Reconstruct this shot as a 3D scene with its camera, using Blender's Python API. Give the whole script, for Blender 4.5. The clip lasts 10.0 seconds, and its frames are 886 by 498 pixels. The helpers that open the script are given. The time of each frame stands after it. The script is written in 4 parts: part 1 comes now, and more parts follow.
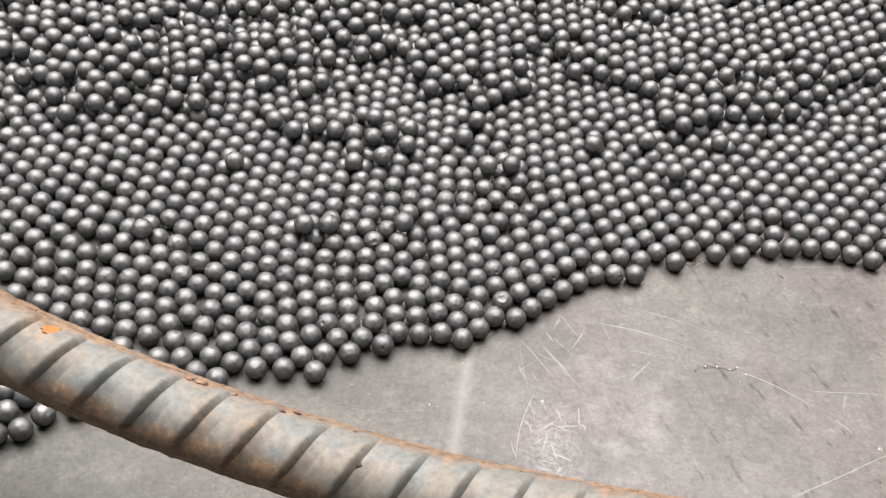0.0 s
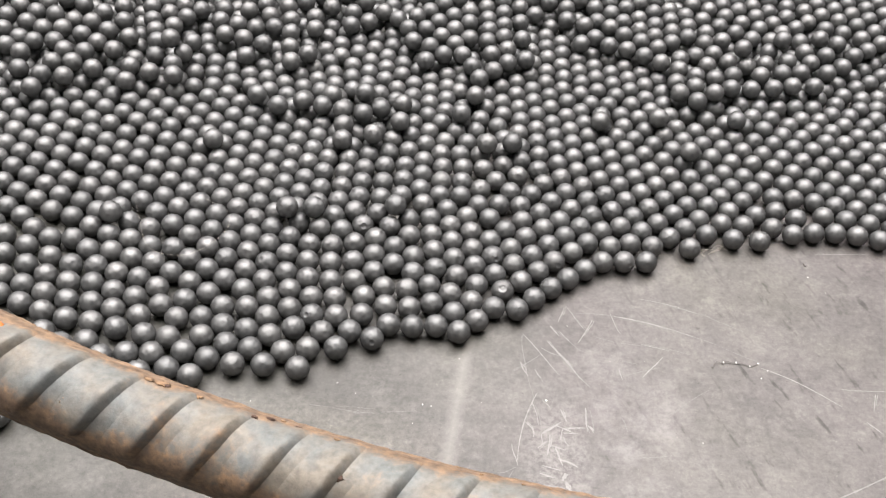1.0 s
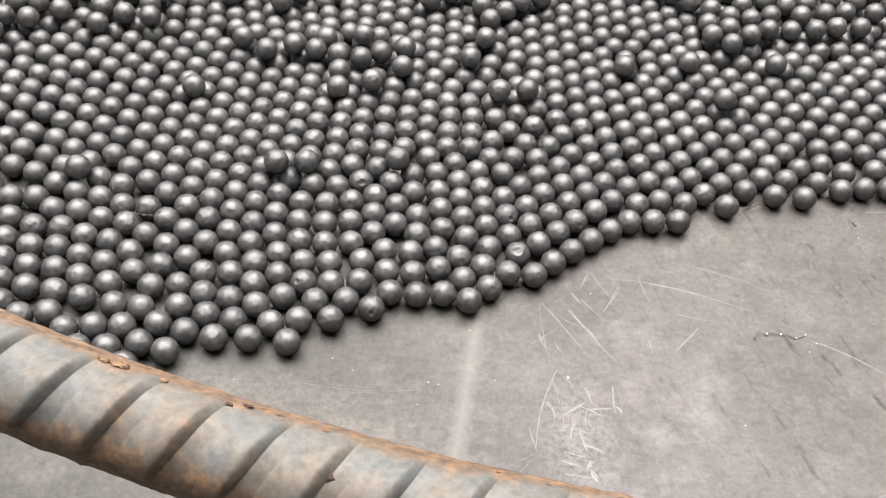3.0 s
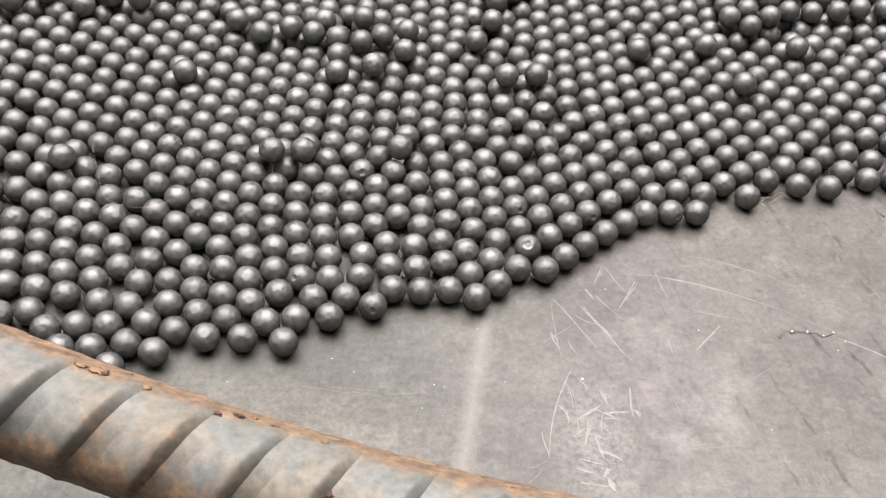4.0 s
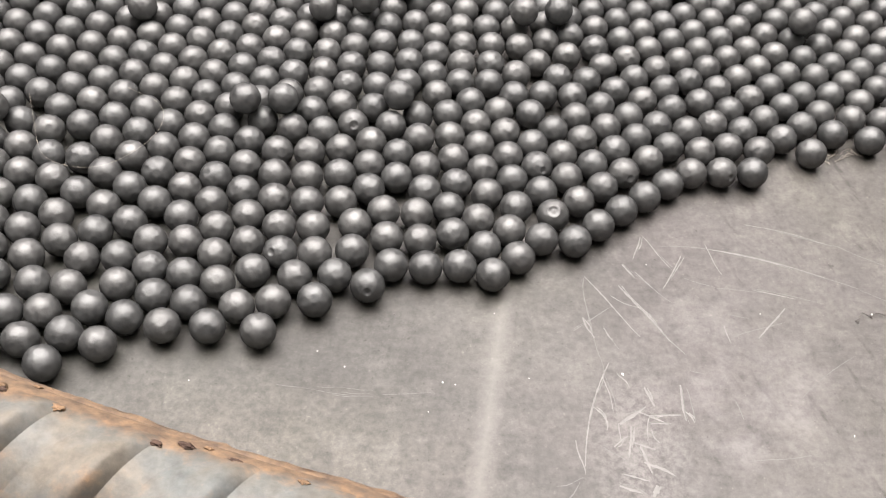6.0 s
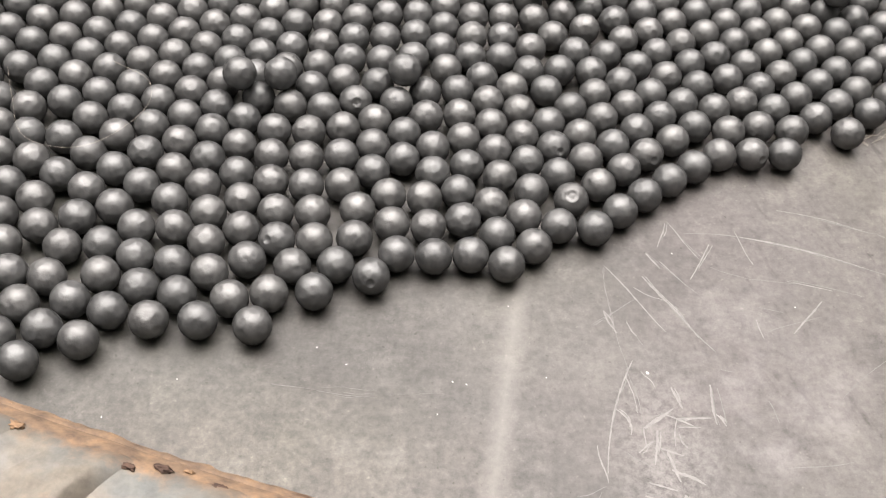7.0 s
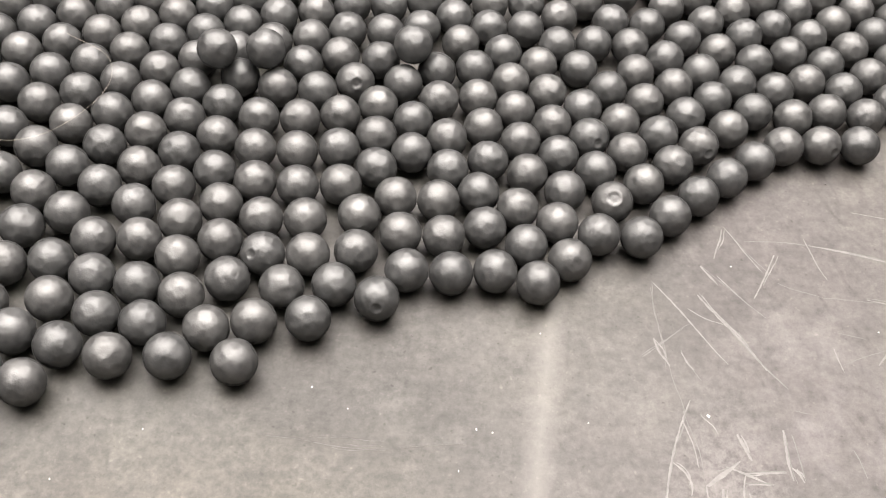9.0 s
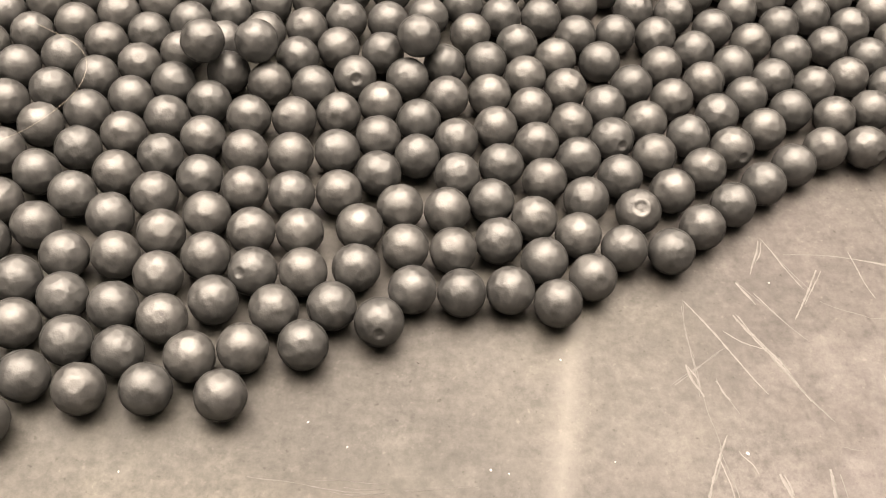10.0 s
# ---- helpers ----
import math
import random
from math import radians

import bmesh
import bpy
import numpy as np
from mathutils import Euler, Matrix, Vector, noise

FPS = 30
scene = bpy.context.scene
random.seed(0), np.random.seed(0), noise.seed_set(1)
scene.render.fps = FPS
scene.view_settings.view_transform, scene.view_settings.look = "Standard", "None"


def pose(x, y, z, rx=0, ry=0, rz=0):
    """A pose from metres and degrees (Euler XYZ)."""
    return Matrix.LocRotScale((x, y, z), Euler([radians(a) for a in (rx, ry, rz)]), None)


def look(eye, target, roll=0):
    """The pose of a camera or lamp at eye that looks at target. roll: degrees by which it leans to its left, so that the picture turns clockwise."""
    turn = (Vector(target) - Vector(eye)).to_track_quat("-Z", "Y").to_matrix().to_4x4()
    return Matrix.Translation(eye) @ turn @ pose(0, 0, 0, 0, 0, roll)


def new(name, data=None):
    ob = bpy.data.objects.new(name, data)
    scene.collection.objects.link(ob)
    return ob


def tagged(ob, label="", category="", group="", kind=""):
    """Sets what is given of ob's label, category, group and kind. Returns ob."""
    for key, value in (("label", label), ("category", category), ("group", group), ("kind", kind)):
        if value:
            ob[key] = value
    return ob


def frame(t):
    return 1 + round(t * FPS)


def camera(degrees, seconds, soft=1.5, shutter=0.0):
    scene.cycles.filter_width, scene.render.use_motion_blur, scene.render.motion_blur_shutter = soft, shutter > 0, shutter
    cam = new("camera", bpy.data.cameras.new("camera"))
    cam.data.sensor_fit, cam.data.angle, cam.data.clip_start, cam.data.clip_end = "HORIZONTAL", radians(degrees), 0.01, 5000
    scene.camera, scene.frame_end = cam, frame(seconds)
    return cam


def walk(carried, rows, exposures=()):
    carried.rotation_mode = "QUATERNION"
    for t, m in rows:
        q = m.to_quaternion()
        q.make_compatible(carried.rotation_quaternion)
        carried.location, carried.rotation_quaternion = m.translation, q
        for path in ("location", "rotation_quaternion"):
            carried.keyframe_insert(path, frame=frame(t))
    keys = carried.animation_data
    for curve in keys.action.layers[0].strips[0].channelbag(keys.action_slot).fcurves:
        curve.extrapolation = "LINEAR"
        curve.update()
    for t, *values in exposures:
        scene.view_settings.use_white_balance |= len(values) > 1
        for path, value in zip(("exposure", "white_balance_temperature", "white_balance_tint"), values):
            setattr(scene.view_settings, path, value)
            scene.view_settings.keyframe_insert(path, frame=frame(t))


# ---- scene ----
cam = camera(45.65, 10.0, soft=1.25)
# seconds, eye (metres), then turns about x, y, z in degrees
PATH = [
    (0.0, 0.00000, 0.00001, 0.30774, 44.63, -4.10, 0.00),
    (0.5, 0.00233, 0.01231, 0.29780, 44.36, -4.10, -0.08),
    (1.0, 0.00317, 0.02307, 0.28391, 43.89, -4.19, 0.02),
    (1.5, 0.00441, 0.03205, 0.27596, 43.26, -4.17, -0.01),
    (2.0, 0.00321, 0.03724, 0.26817, 42.78, -4.07, -0.03),
    (2.5, 0.00495, 0.04424, 0.25989, 42.24, -3.95, 0.07),
    (4.0, 0.00423, 0.06275, 0.23913, 41.58, -3.68, 0.00),
    (4.5, 0.00503, 0.07216, 0.22964, 41.13, -3.79, -0.12),
    (5.0, 0.00440, 0.08090, 0.21891, 40.66, -3.86, -0.15),
    (5.5, 0.00322, 0.09023, 0.20811, 40.24, -3.93, -0.43),
    (7.0, 0.00245, 0.11149, 0.18580, 38.71, -3.83, -0.15),
    (7.5, 0.00124, 0.11943, 0.17970, 37.88, -3.93, -0.28),
    (8.0, 0.00065, 0.12773, 0.17352, 37.29, -3.89, -0.40),
    (8.5, 0.00079, 0.13770, 0.16793, 36.45, -4.05, -0.62),
    (9.0, -0.00177, 0.14480, 0.16274, 36.09, -4.39, -0.54),
    (9.5, -0.00120, 0.15433, 0.15667, 35.47, -4.29, -0.55),
    (10.0, -0.00266, 0.16148, 0.15113, 34.82, -4.48, -0.59),
]
EXPOSURES = [(0.0, 0.07, 6600, 12), (2.5, 0.04, 6660, 12.5), (5.0, -0.01, 6720, 13), (8.0, -0.05, 6830, 13), (9.0, 0.04, 6900, 13), (9.5, 0.15, 8000, 16), (10.0, 0.12, 8300, 16)]
walk(cam, [(t, pose(x, y, z, rx, ry, rz)) for t, x, y, z, rx, ry, rz in PATH], EXPOSURES)

# ---- light: unseen overhead area lights, one wide, two smaller ones added for highlights ----
world = bpy.data.worlds.new("world")
world.use_nodes = True
world.node_tree.nodes["Background"].inputs[0].default_value = (0.8, 0.85, 0.9, 1)
world.node_tree.nodes["Background"].inputs[1].default_value = 0.02
scene.world = world


def overhead_lamp(x, y, z, sx, sy, watts, tint):
    light = bpy.data.lights.new("overhead_light", "AREA")
    light.shape, light.size, light.size_y, light.energy, light.color = "RECTANGLE", sx, sy, watts, tint
    ob = new("overhead_light", light)
    ob.matrix_world = look((x, y, z), (x, y, 0))
    return ob


LAMPS = [(-0.45, 1.5, 2.55, 4.4, 3.3, 395), (-0.5, 0.95, 2.5, 1.0, 0.8, 26), (0.55, 1.05, 2.5, 0.8, 0.7, 15)]
for x, y, z, sx, sy, watts in LAMPS:
    overhead_lamp(x, y, z, sx, sy, watts, (1.0, 0.965, 0.95))


# ---- materials ----
def material(name):
    mat = bpy.data.materials.new(name)
    mat.use_nodes = True
    return mat, mat.node_tree.nodes, mat.node_tree.links, mat.node_tree.nodes["Principled BSDF"]


def noise_node(nodes, links, vector, scale, detail=4.0, rough=0.55):
    n = nodes.new("ShaderNodeTexNoise")
    n.inputs["Scale"].default_value, n.inputs["Detail"].default_value, n.inputs["Roughness"].default_value = scale, detail, rough
    links.new(vector, n.inputs["Vector"])
    return n


def ramp_node(nodes, links, value, stops):
    r = nodes.new("ShaderNodeValToRGB")
    while len(r.color_ramp.elements) < len(stops):
        r.color_ramp.elements.new(0.5)
    for e, (p, c) in zip(r.color_ramp.elements, stops):
        e.position, e.color = p, (*c, 1)
    links.new(value, r.inputs[0])
    return r


def mix_node(nodes, links, factor, a, b, mode="MIX"):
    m = nodes.new("ShaderNodeMix")
    m.data_type, m.blend_type = "RGBA", mode
    for sock, v in ((m.inputs[0], factor), (m.inputs[6], a), (m.inputs[7], b)):
        if isinstance(v, (int, float)):
            sock.default_value = v
        elif isinstance(v, tuple):
            sock.default_value = (*v, 1)
        else:
            links.new(v, sock)
    return m.outputs[2]


def bump_node(nodes, links, height, strength, distance, bsdf, before=None):
    b = nodes.new("ShaderNodeBump")
    b.inputs["Strength"].default_value, b.inputs["Distance"].default_value = strength, distance
    links.new(height, b.inputs["Height"])
    if before:
        links.new(before.outputs[0], b.inputs["Normal"])
    links.new(b.outputs[0], bsdf.inputs["Normal"])
    return b


def steel_ball_material():
    mat, nodes, links, bsdf = material("ball_steel")
    geo = nodes.new("ShaderNodeNewGeometry")
    info = nodes.new("ShaderNodeObjectInfo")
    both = nodes.new("ShaderNodeMath")
    both.operation = "ADD"
    links.new(geo.outputs["Random Per Island"], both.inputs[0])
    links.new(info.outputs["Random"], both.inputs[1])
    half = nodes.new("ShaderNodeMath")
    half.operation = "FRACT"
    links.new(both.outputs[0], half.inputs[0])
    place = geo.outputs["Position"]
    blotch = noise_node(nodes, links, place, 520, 4, 0.6)
    grain = noise_node(nodes, links, place, 2600, 4)
    base = ramp_node(nodes, links, blotch.outputs[0], [(0.3, (0.139, 0.142, 0.142)), (0.7, (0.219, 0.222, 0.221))])
    var = ramp_node(nodes, links, half.outputs[0], [(0.0, (0.84, 0.845, 0.847)), (0.35, (0.945, 0.95, 0.952)), (0.7, (0.98, 0.975, 0.97)), (1.0, (1.075, 1.07, 1.06))])
    col = mix_node(nodes, links, 1.0, base.outputs[0], var.outputs[0], "MULTIPLY")
    links.new(col, bsdf.inputs["Base Color"])
    rr = ramp_node(nodes, links, blotch.outputs[0], [(0.35, (0.45,) * 3), (0.65, (0.61,) * 3)])
    links.new(rr.outputs[0], bsdf.inputs["Roughness"])
    bsdf.inputs["Metallic"].default_value, bsdf.inputs["Specular IOR Level"].default_value = 0.84, 0.2
    bsdf.inputs["Specular Tint"].default_value = (0.1, 0.1, 0.1, 1)
    b1 = bump_node(nodes, links, blotch.outputs[0], 0.3, 0.0006, bsdf)
    bump_node(nodes, links, grain.outputs[0], 0.2, 0.0001, bsdf, b1)
    return mat


def plate_material():
    mat, nodes, links, bsdf = material("plate_steel")
    tex = nodes.new("ShaderNodeTexCoord")
    place = tex.outputs["Object"]
    big = noise_node(nodes, links, place, 24, 4)
    mid = noise_node(nodes, links, place, 170, 6, 0.65)
    fine = noise_node(nodes, links, place, 1500, 3)
    a = ramp_node(nodes, links, big.outputs[0], [(0.3, (0.058, 0.0565, 0.054)), (0.7, (0.078, 0.0755, 0.0715))])
    b = ramp_node(nodes, links, mid.outputs[0], [(0.3, (0.82, 0.82, 0.83)), (0.7, (1.15, 1.145, 1.14))])
    c = mix_node(nodes, links, 1.0, a.outputs[0], b.outputs[0], "MULTIPLY")
    # dark drag streaks running across the sheet
    turn = nodes.new("ShaderNodeMapping")
    turn.vector_type = "TEXTURE"
    turn.inputs["Rotation"].default_value = (0, 0, radians(-68))
    turn.inputs["Scale"].default_value = (1 / 75, 1 / 300, 1 / 75)
    links.new(place, turn.inputs["Vector"])
    drag = noise_node(nodes, links, turn.outputs[0], 1.0, 3)
    dark = ramp_node(nodes, links, drag.outputs[0], [(0.6, (1, 1, 1)), (0.72, (0.6, 0.6, 0.61))])
    across = nodes.new("ShaderNodeSeparateXYZ")
    links.new(place, across.inputs[0])
    east = nodes.new("ShaderNodeMapRange")
    links.new(across.outputs[0], east.inputs[0])
    east.inputs[1].default_value, east.inputs[2].default_value, east.inputs[3].default_value, east.inputs[4].default_value = 0.05, 0.13, 0.15, 1.0
    c = mix_node(nodes, links, east.outputs[0], c, mix_node(nodes, links, 1.0, c, dark.outputs[0], "MULTIPLY"))
    # fine rolling marks
    roll = nodes.new("ShaderNodeMapping")
    roll.inputs["Rotation"].default_value = (0, 0, radians(-4))
    roll.inputs["Scale"].default_value = (150, 700, 150)
    links.new(place, roll.inputs["Vector"])
    lines = noise_node(nodes, links, roll.outputs[0], 1.0, 3)
    lm = ramp_node(nodes, links, lines.outputs[0], [(0.35, (0.97, 0.97, 0.97)), (0.7, (1.03, 1.03, 1.03))])
    c = mix_node(nodes, links, 1.0, c, lm.outputs[0], "MULTIPLY")
    # pale rubbed patches and fine speckle
    rub = noise_node(nodes, links, place, 75, 8, 0.72)
    pale = ramp_node(nodes, links, rub.outputs[0], [(0.52, (0.0,) * 3), (0.72, (0.55,) * 3)])
    c = mix_node(nodes, links, pale.outputs[0], c, (0.115, 0.11, 0.103))
    dots = noise_node(nodes, links, place, 900, 2, 0.5)
    dm = ramp_node(nodes, links, dots.outputs[0], [(0.2, (0.6, 0.6, 0.6)), (0.33, (1, 1, 1)), (0.64, (1, 1, 1)), (0.8, (1.4, 1.37, 1.33))])
    c = mix_node(nodes, links, 1.0, c, dm.outputs[0], "MULTIPLY")
    worn = noise_node(nodes, links, place, 520, 6, 0.8)
    wm = ramp_node(nodes, links, worn.outputs[0], [(0.3, (0.76, 0.76, 0.77)), (0.72, (1.27, 1.26, 1.24))])
    c = mix_node(nodes, links, 1.0, c, wm.outputs[0], "MULTIPLY")
    # one pale scuffed band down the sheet
    sep = nodes.new("ShaderNodeSeparateXYZ")
    links.new(place, sep.inputs[0])
    line = nodes.new("ShaderNodeMath")
    line.operation = "MULTIPLY_ADD"
    links.new(sep.outputs[1], line.inputs[0])
    line.inputs[1].default_value, line.inputs[2].default_value = -0.1456, 0.0045
    gap = nodes.new("ShaderNodeMath")
    gap.operation = "ADD"
    links.new(sep.outputs[0], gap.inputs[0])
    links.new(line.outputs[0], gap.inputs[1])
    size = nodes.new("ShaderNodeMath")
    size.operation = "ABSOLUTE"
    links.new(gap.outputs[0], size.inputs[0])
    wide = nodes.new("ShaderNodeMath")
    wide.operation = "MULTIPLY_ADD"
    links.new(mid.outputs[0], wide.inputs[0])
    wide.inputs[1].default_value = 0.0007
    links.new(size.outputs[0], wide.inputs[2])
    band = ramp_node(nodes, links, wide.outputs[0], [(0.00235, (0.4,) * 3), (0.0028, (0.0,) * 3)])
    c = mix_node(nodes, links, band.outputs[0], c, (0.165, 0.158, 0.147))
    # a hazy scuffed patch where the sheet was scribbled on
    far = nodes.new("ShaderNodeVectorMath")
    far.operation = "MULTIPLY_ADD"
    links.new(place, far.inputs[0])
    far.inputs[1].default_value, far.inputs[2].default_value = (72, 34, 0), (-4.3, -7.1, 0)
    reach = nodes.new("ShaderNodeVectorMath")
    reach.operation = "LENGTH"
    links.new(far.outputs[0], reach.inputs[0])
    near_by = ramp_node(nodes, links, reach.outputs["Value"], [(0.15, (1, 1, 1)), (1.0, (0, 0, 0))])
    smear = ramp_node(nodes, links, worn.outputs[0], [(0.42, (0, 0, 0)), (0.62, (0.75,) * 3)])
    haze = mix_node(nodes, links, 1.0, near_by.outputs[0], smear.outputs[0], "MULTIPLY")
    c = mix_node(nodes, links, haze, c, (0.128, 0.121, 0.118))
    # pale cloudy rubbing further east
    cloud = nodes.new("ShaderNodeVectorMath")
    cloud.operation = "MULTIPLY_ADD"
    links.new(place, cloud.inputs[0])
    cloud.inputs[1].default_value, cloud.inputs[2].default_value = (30, 26, 0), (-2.55, -5.75, 0)
    width = nodes.new("ShaderNodeVectorMath")
    width.operation = "LENGTH"
    links.new(cloud.outputs[0], width.inputs[0])
    inside = ramp_node(nodes, links, width.outputs["Value"], [(0.2, (1, 1, 1)), (1.0, (0, 0, 0))])
    wisps = ramp_node(nodes, links, rub.outputs[0], [(0.44, (0, 0, 0)), (0.66, (0.6,) * 3)])
    clouds = mix_node(nodes, links, 1.0, inside.outputs[0], wisps.outputs[0], "MULTIPLY")
    c = mix_node(nodes, links, clouds, c, (0.125, 0.119, 0.12))
    # faint rust-brown and bluish staining
    stain = noise_node(nodes, links, place, 11, 5, 0.6)
    sm = ramp_node(nodes, links, stain.outputs[0], [(0.32, (1.03, 0.985, 1.01)), (0.5, (1, 1, 1)), (0.68, (0.99, 1.01, 0.94))])
    c = mix_node(nodes, links, 1.0, c, sm.outputs[0], "MULTIPLY")
    # a yellowish, brighter patch in front of the bed
    yellow_place = nodes.new("ShaderNodeVectorMath")
    yellow_place.operation = "MULTIPLY_ADD"
    links.new(place, yellow_place.inputs[0])
    yellow_place.inputs[1].default_value, yellow_place.inputs[2].default_value = (17, 34, 0), (0.45, -6.85, 0)
    span = nodes.new("ShaderNodeVectorMath")
    span.operation = "LENGTH"
    links.new(yellow_place.outputs[0], span.inputs[0])
    yellow_mask = ramp_node(nodes, links, span.outputs["Value"], [(0.2, (1, 1, 1)), (1.0, (0, 0, 0))])
    speck = ramp_node(nodes, links, worn.outputs[0], [(0.35, (0.25,) * 3), (0.65, (0.9,) * 3)])
    amount = mix_node(nodes, links, 1.0, yellow_mask.outputs[0], speck.outputs[0], "MULTIPLY")
    c = mix_node(nodes, links, amount, c, mix_node(nodes, links, 1.0, c, (1.38, 1.28, 1.1), "MULTIPLY"))
    # light put into the colour: dimmer and greener west, brighter and faintly violet east
    east_lift = nodes.new("ShaderNodeMapRange")
    links.new(sep.outputs[0], east_lift.inputs[0])
    east_lift.inputs[1].default_value, east_lift.inputs[2].default_value = -0.02, 0.09
    lift_tint = mix_node(nodes, links, east_lift.outputs[0], (0.95, 0.963, 0.917), (1.24, 1.185, 1.19))
    c = mix_node(nodes, links, 1.0, c, lift_tint, "MULTIPLY")
    links.new(c, bsdf.inputs["Base Color"])
    rr = ramp_node(nodes, links, mid.outputs[0], [(0.3, (0.40,) * 3), (0.7, (0.54,) * 3)])
    links.new(rr.outputs[0], bsdf.inputs["Roughness"])
    # dull where dark, glossy where rubbed bare or painted brighter in the east
    gloss = nodes.new("ShaderNodeMath")
    gloss.operation = "MULTIPLY"
    links.new(c, gloss.inputs[0])
    gloss.inputs[1].default_value = 5.6
    links.new(gloss.outputs[0], bsdf.inputs["Specular IOR Level"])
    b1 = bump_node(nodes, links, mid.outputs[0], 0.35, 0.0004, bsdf)
    bump_node(nodes, links, fine.outputs[0], 0.3, 0.00006, bsdf, b1)
    return mat


def plain_material(name, low, high, rough, metal=0.0, scale=12.0, relief=0.002):
    mat, nodes, links, bsdf = material(name)
    tex = nodes.new("ShaderNodeTexCoord")
    n = noise_node(nodes, links, tex.outputs["Object"], scale, 6, 0.65)
    r = ramp_node(nodes, links, n.outputs[0], [(0.3, low), (0.7, high)])
    links.new(r.outputs[0], bsdf.inputs["Base Color"])
    bsdf.inputs["Roughness"].default_value, bsdf.inputs["Metallic"].default_value = rough, metal
    bump_node(nodes, links, n.outputs[0], 0.4, relief, bsdf)
    return mat


def rebar_material():
    mat, nodes, links, bsdf = material("rusty_rebar_steel")
    tex = nodes.new("ShaderNodeTexCoord")
    place = tex.outputs["Object"]
    att = nodes.new("ShaderNodeAttribute")
    att.attribute_name = "seam"
    big = noise_node(nodes, links, place, 55, 5, 0.65)
    fine = noise_node(nodes, links, place, 420, 5, 0.65)
    grey = ramp_node(nodes, links, fine.outputs[0], [(0.3, (0.105, 0.103, 0.095)), (0.7, (0.182, 0.178, 0.165))])
    hue = noise_node(nodes, links, place, 95, 4, 0.6)
    hm = ramp_node(nodes, links, hue.outputs[0], [(0.33, (0.90, 0.99, 1.04)), (0.48, (1.0, 1, 0.98)), (0.63, (1.1, 1.0, 0.88))])
    olive = mix_node(nodes, links, 1.0, grey.outputs[0], hm.outputs[0], "MULTIPLY")
    rust = ramp_node(nodes, links, fine.outputs[0], [(0.25, (0.06, 0.041, 0.031)), (0.5, (0.17, 0.115, 0.076)), (0.78, (0.33, 0.21, 0.12))])
    s = nodes.new("ShaderNodeMath")
    s.operation = "MULTIPLY_ADD"
    links.new(att.outputs["Fac"], s.inputs[0])
    s.inputs[1].default_value = 0.5
    links.new(big.outputs[0], s.inputs[2])
    s2 = nodes.new("ShaderNodeMath")
    s2.operation = "MULTIPLY_ADD"
    links.new(fine.outputs[0], s2.inputs[0])
    s2.inputs[1].default_value = 0.35
    links.new(s.outputs[0], s2.inputs[2])
    # the west stretch is rustier
    part_x = nodes.new("ShaderNodeSeparateXYZ")
    links.new(place, part_x.inputs[0])
    west = nodes.new("ShaderNodeMapRange")
    links.new(part_x.outputs[0], west.inputs[0])
    west.inputs[1].default_value, west.inputs[2].default_value, west.inputs[3].default_value, west.inputs[4].default_value = -0.02, -0.1, 0.0, 0.08
    s3 = nodes.new("ShaderNodeMath")
    s3.operation = "ADD"
    links.new(s2.outputs[0], s3.inputs[0])
    links.new(west.outputs[0], s3.inputs[1])
    mask = ramp_node(nodes, links, s3.outputs[0], [(0.75, (0, 0, 0)), (0.93, (1, 1, 1))])
    col = mix_node(nodes, links, mask.outputs[0], olive, rust.outputs[0])
    spots = noise_node(nodes, links, place, 240, 3, 0.6)
    sp = ramp_node(nodes, links, spots.outputs[0], [(0.62, (1, 1, 1)), (0.72, (0.55, 0.48, 0.42))])
    col = mix_node(nodes, links, mask.outputs[0], col, mix_node(nodes, links, 1.0, col, sp.outputs[0], "MULTIPLY"))
    links.new(col, bsdf.inputs["Base Color"])
    bsdf.inputs["Roughness"].default_value, bsdf.inputs["Metallic"].default_value = 0.62, 0.1
    b1 = bump_node(nodes, links, big.outputs[0], 0.3, 0.001, bsdf)
    bump_node(nodes, links, fine.outputs[0], 0.4, 0.0003, bsdf, b1)
    return mat


BALL = steel_ball_material()
PLATE = plate_material()
REBAR = rebar_material()
CONCRETE = plain_material("floor_concrete", (0.25, 0.24, 0.23), (0.36, 0.35, 0.33), 0.85, 0, 9, 0.003)
PLASTER = plain_material("wall_paint", (0.07, 0.07, 0.07), (0.1, 0.1, 0.1), 0.8, 0, 3, 0.001)


# ---- shapes ----
def mesh_from(bm, name, mat, smooth=False):
    me = bpy.data.meshes.new(name)
    bm.to_mesh(me)
    bm.free()
    if mat:
        me.materials.append(mat)
    if smooth:
        me.polygons.foreach_set("use_smooth", [True] * len(me.polygons))
    return me


def box(name, lo, hi, mat, bevel=0.0):
    bm = bmesh.new()
    bmesh.ops.create_cube(bm, size=1)
    for v in bm.verts:
        v.co = Vector([l + (c + 0.5) * (h - l) for c, l, h in zip(v.co, lo, hi)])
    if bevel:
        bmesh.ops.bevel(bm, geom=bm.edges[:], offset=bevel, segments=2, affect="EDGES")
    return new(name, mesh_from(bm, name, mat))


def part(name, bm, mat, parent, label="", smooth=False):
    ob = new(name, mesh_from(bm, name, mat, smooth))
    ob.parent = parent
    return tagged(ob, label)


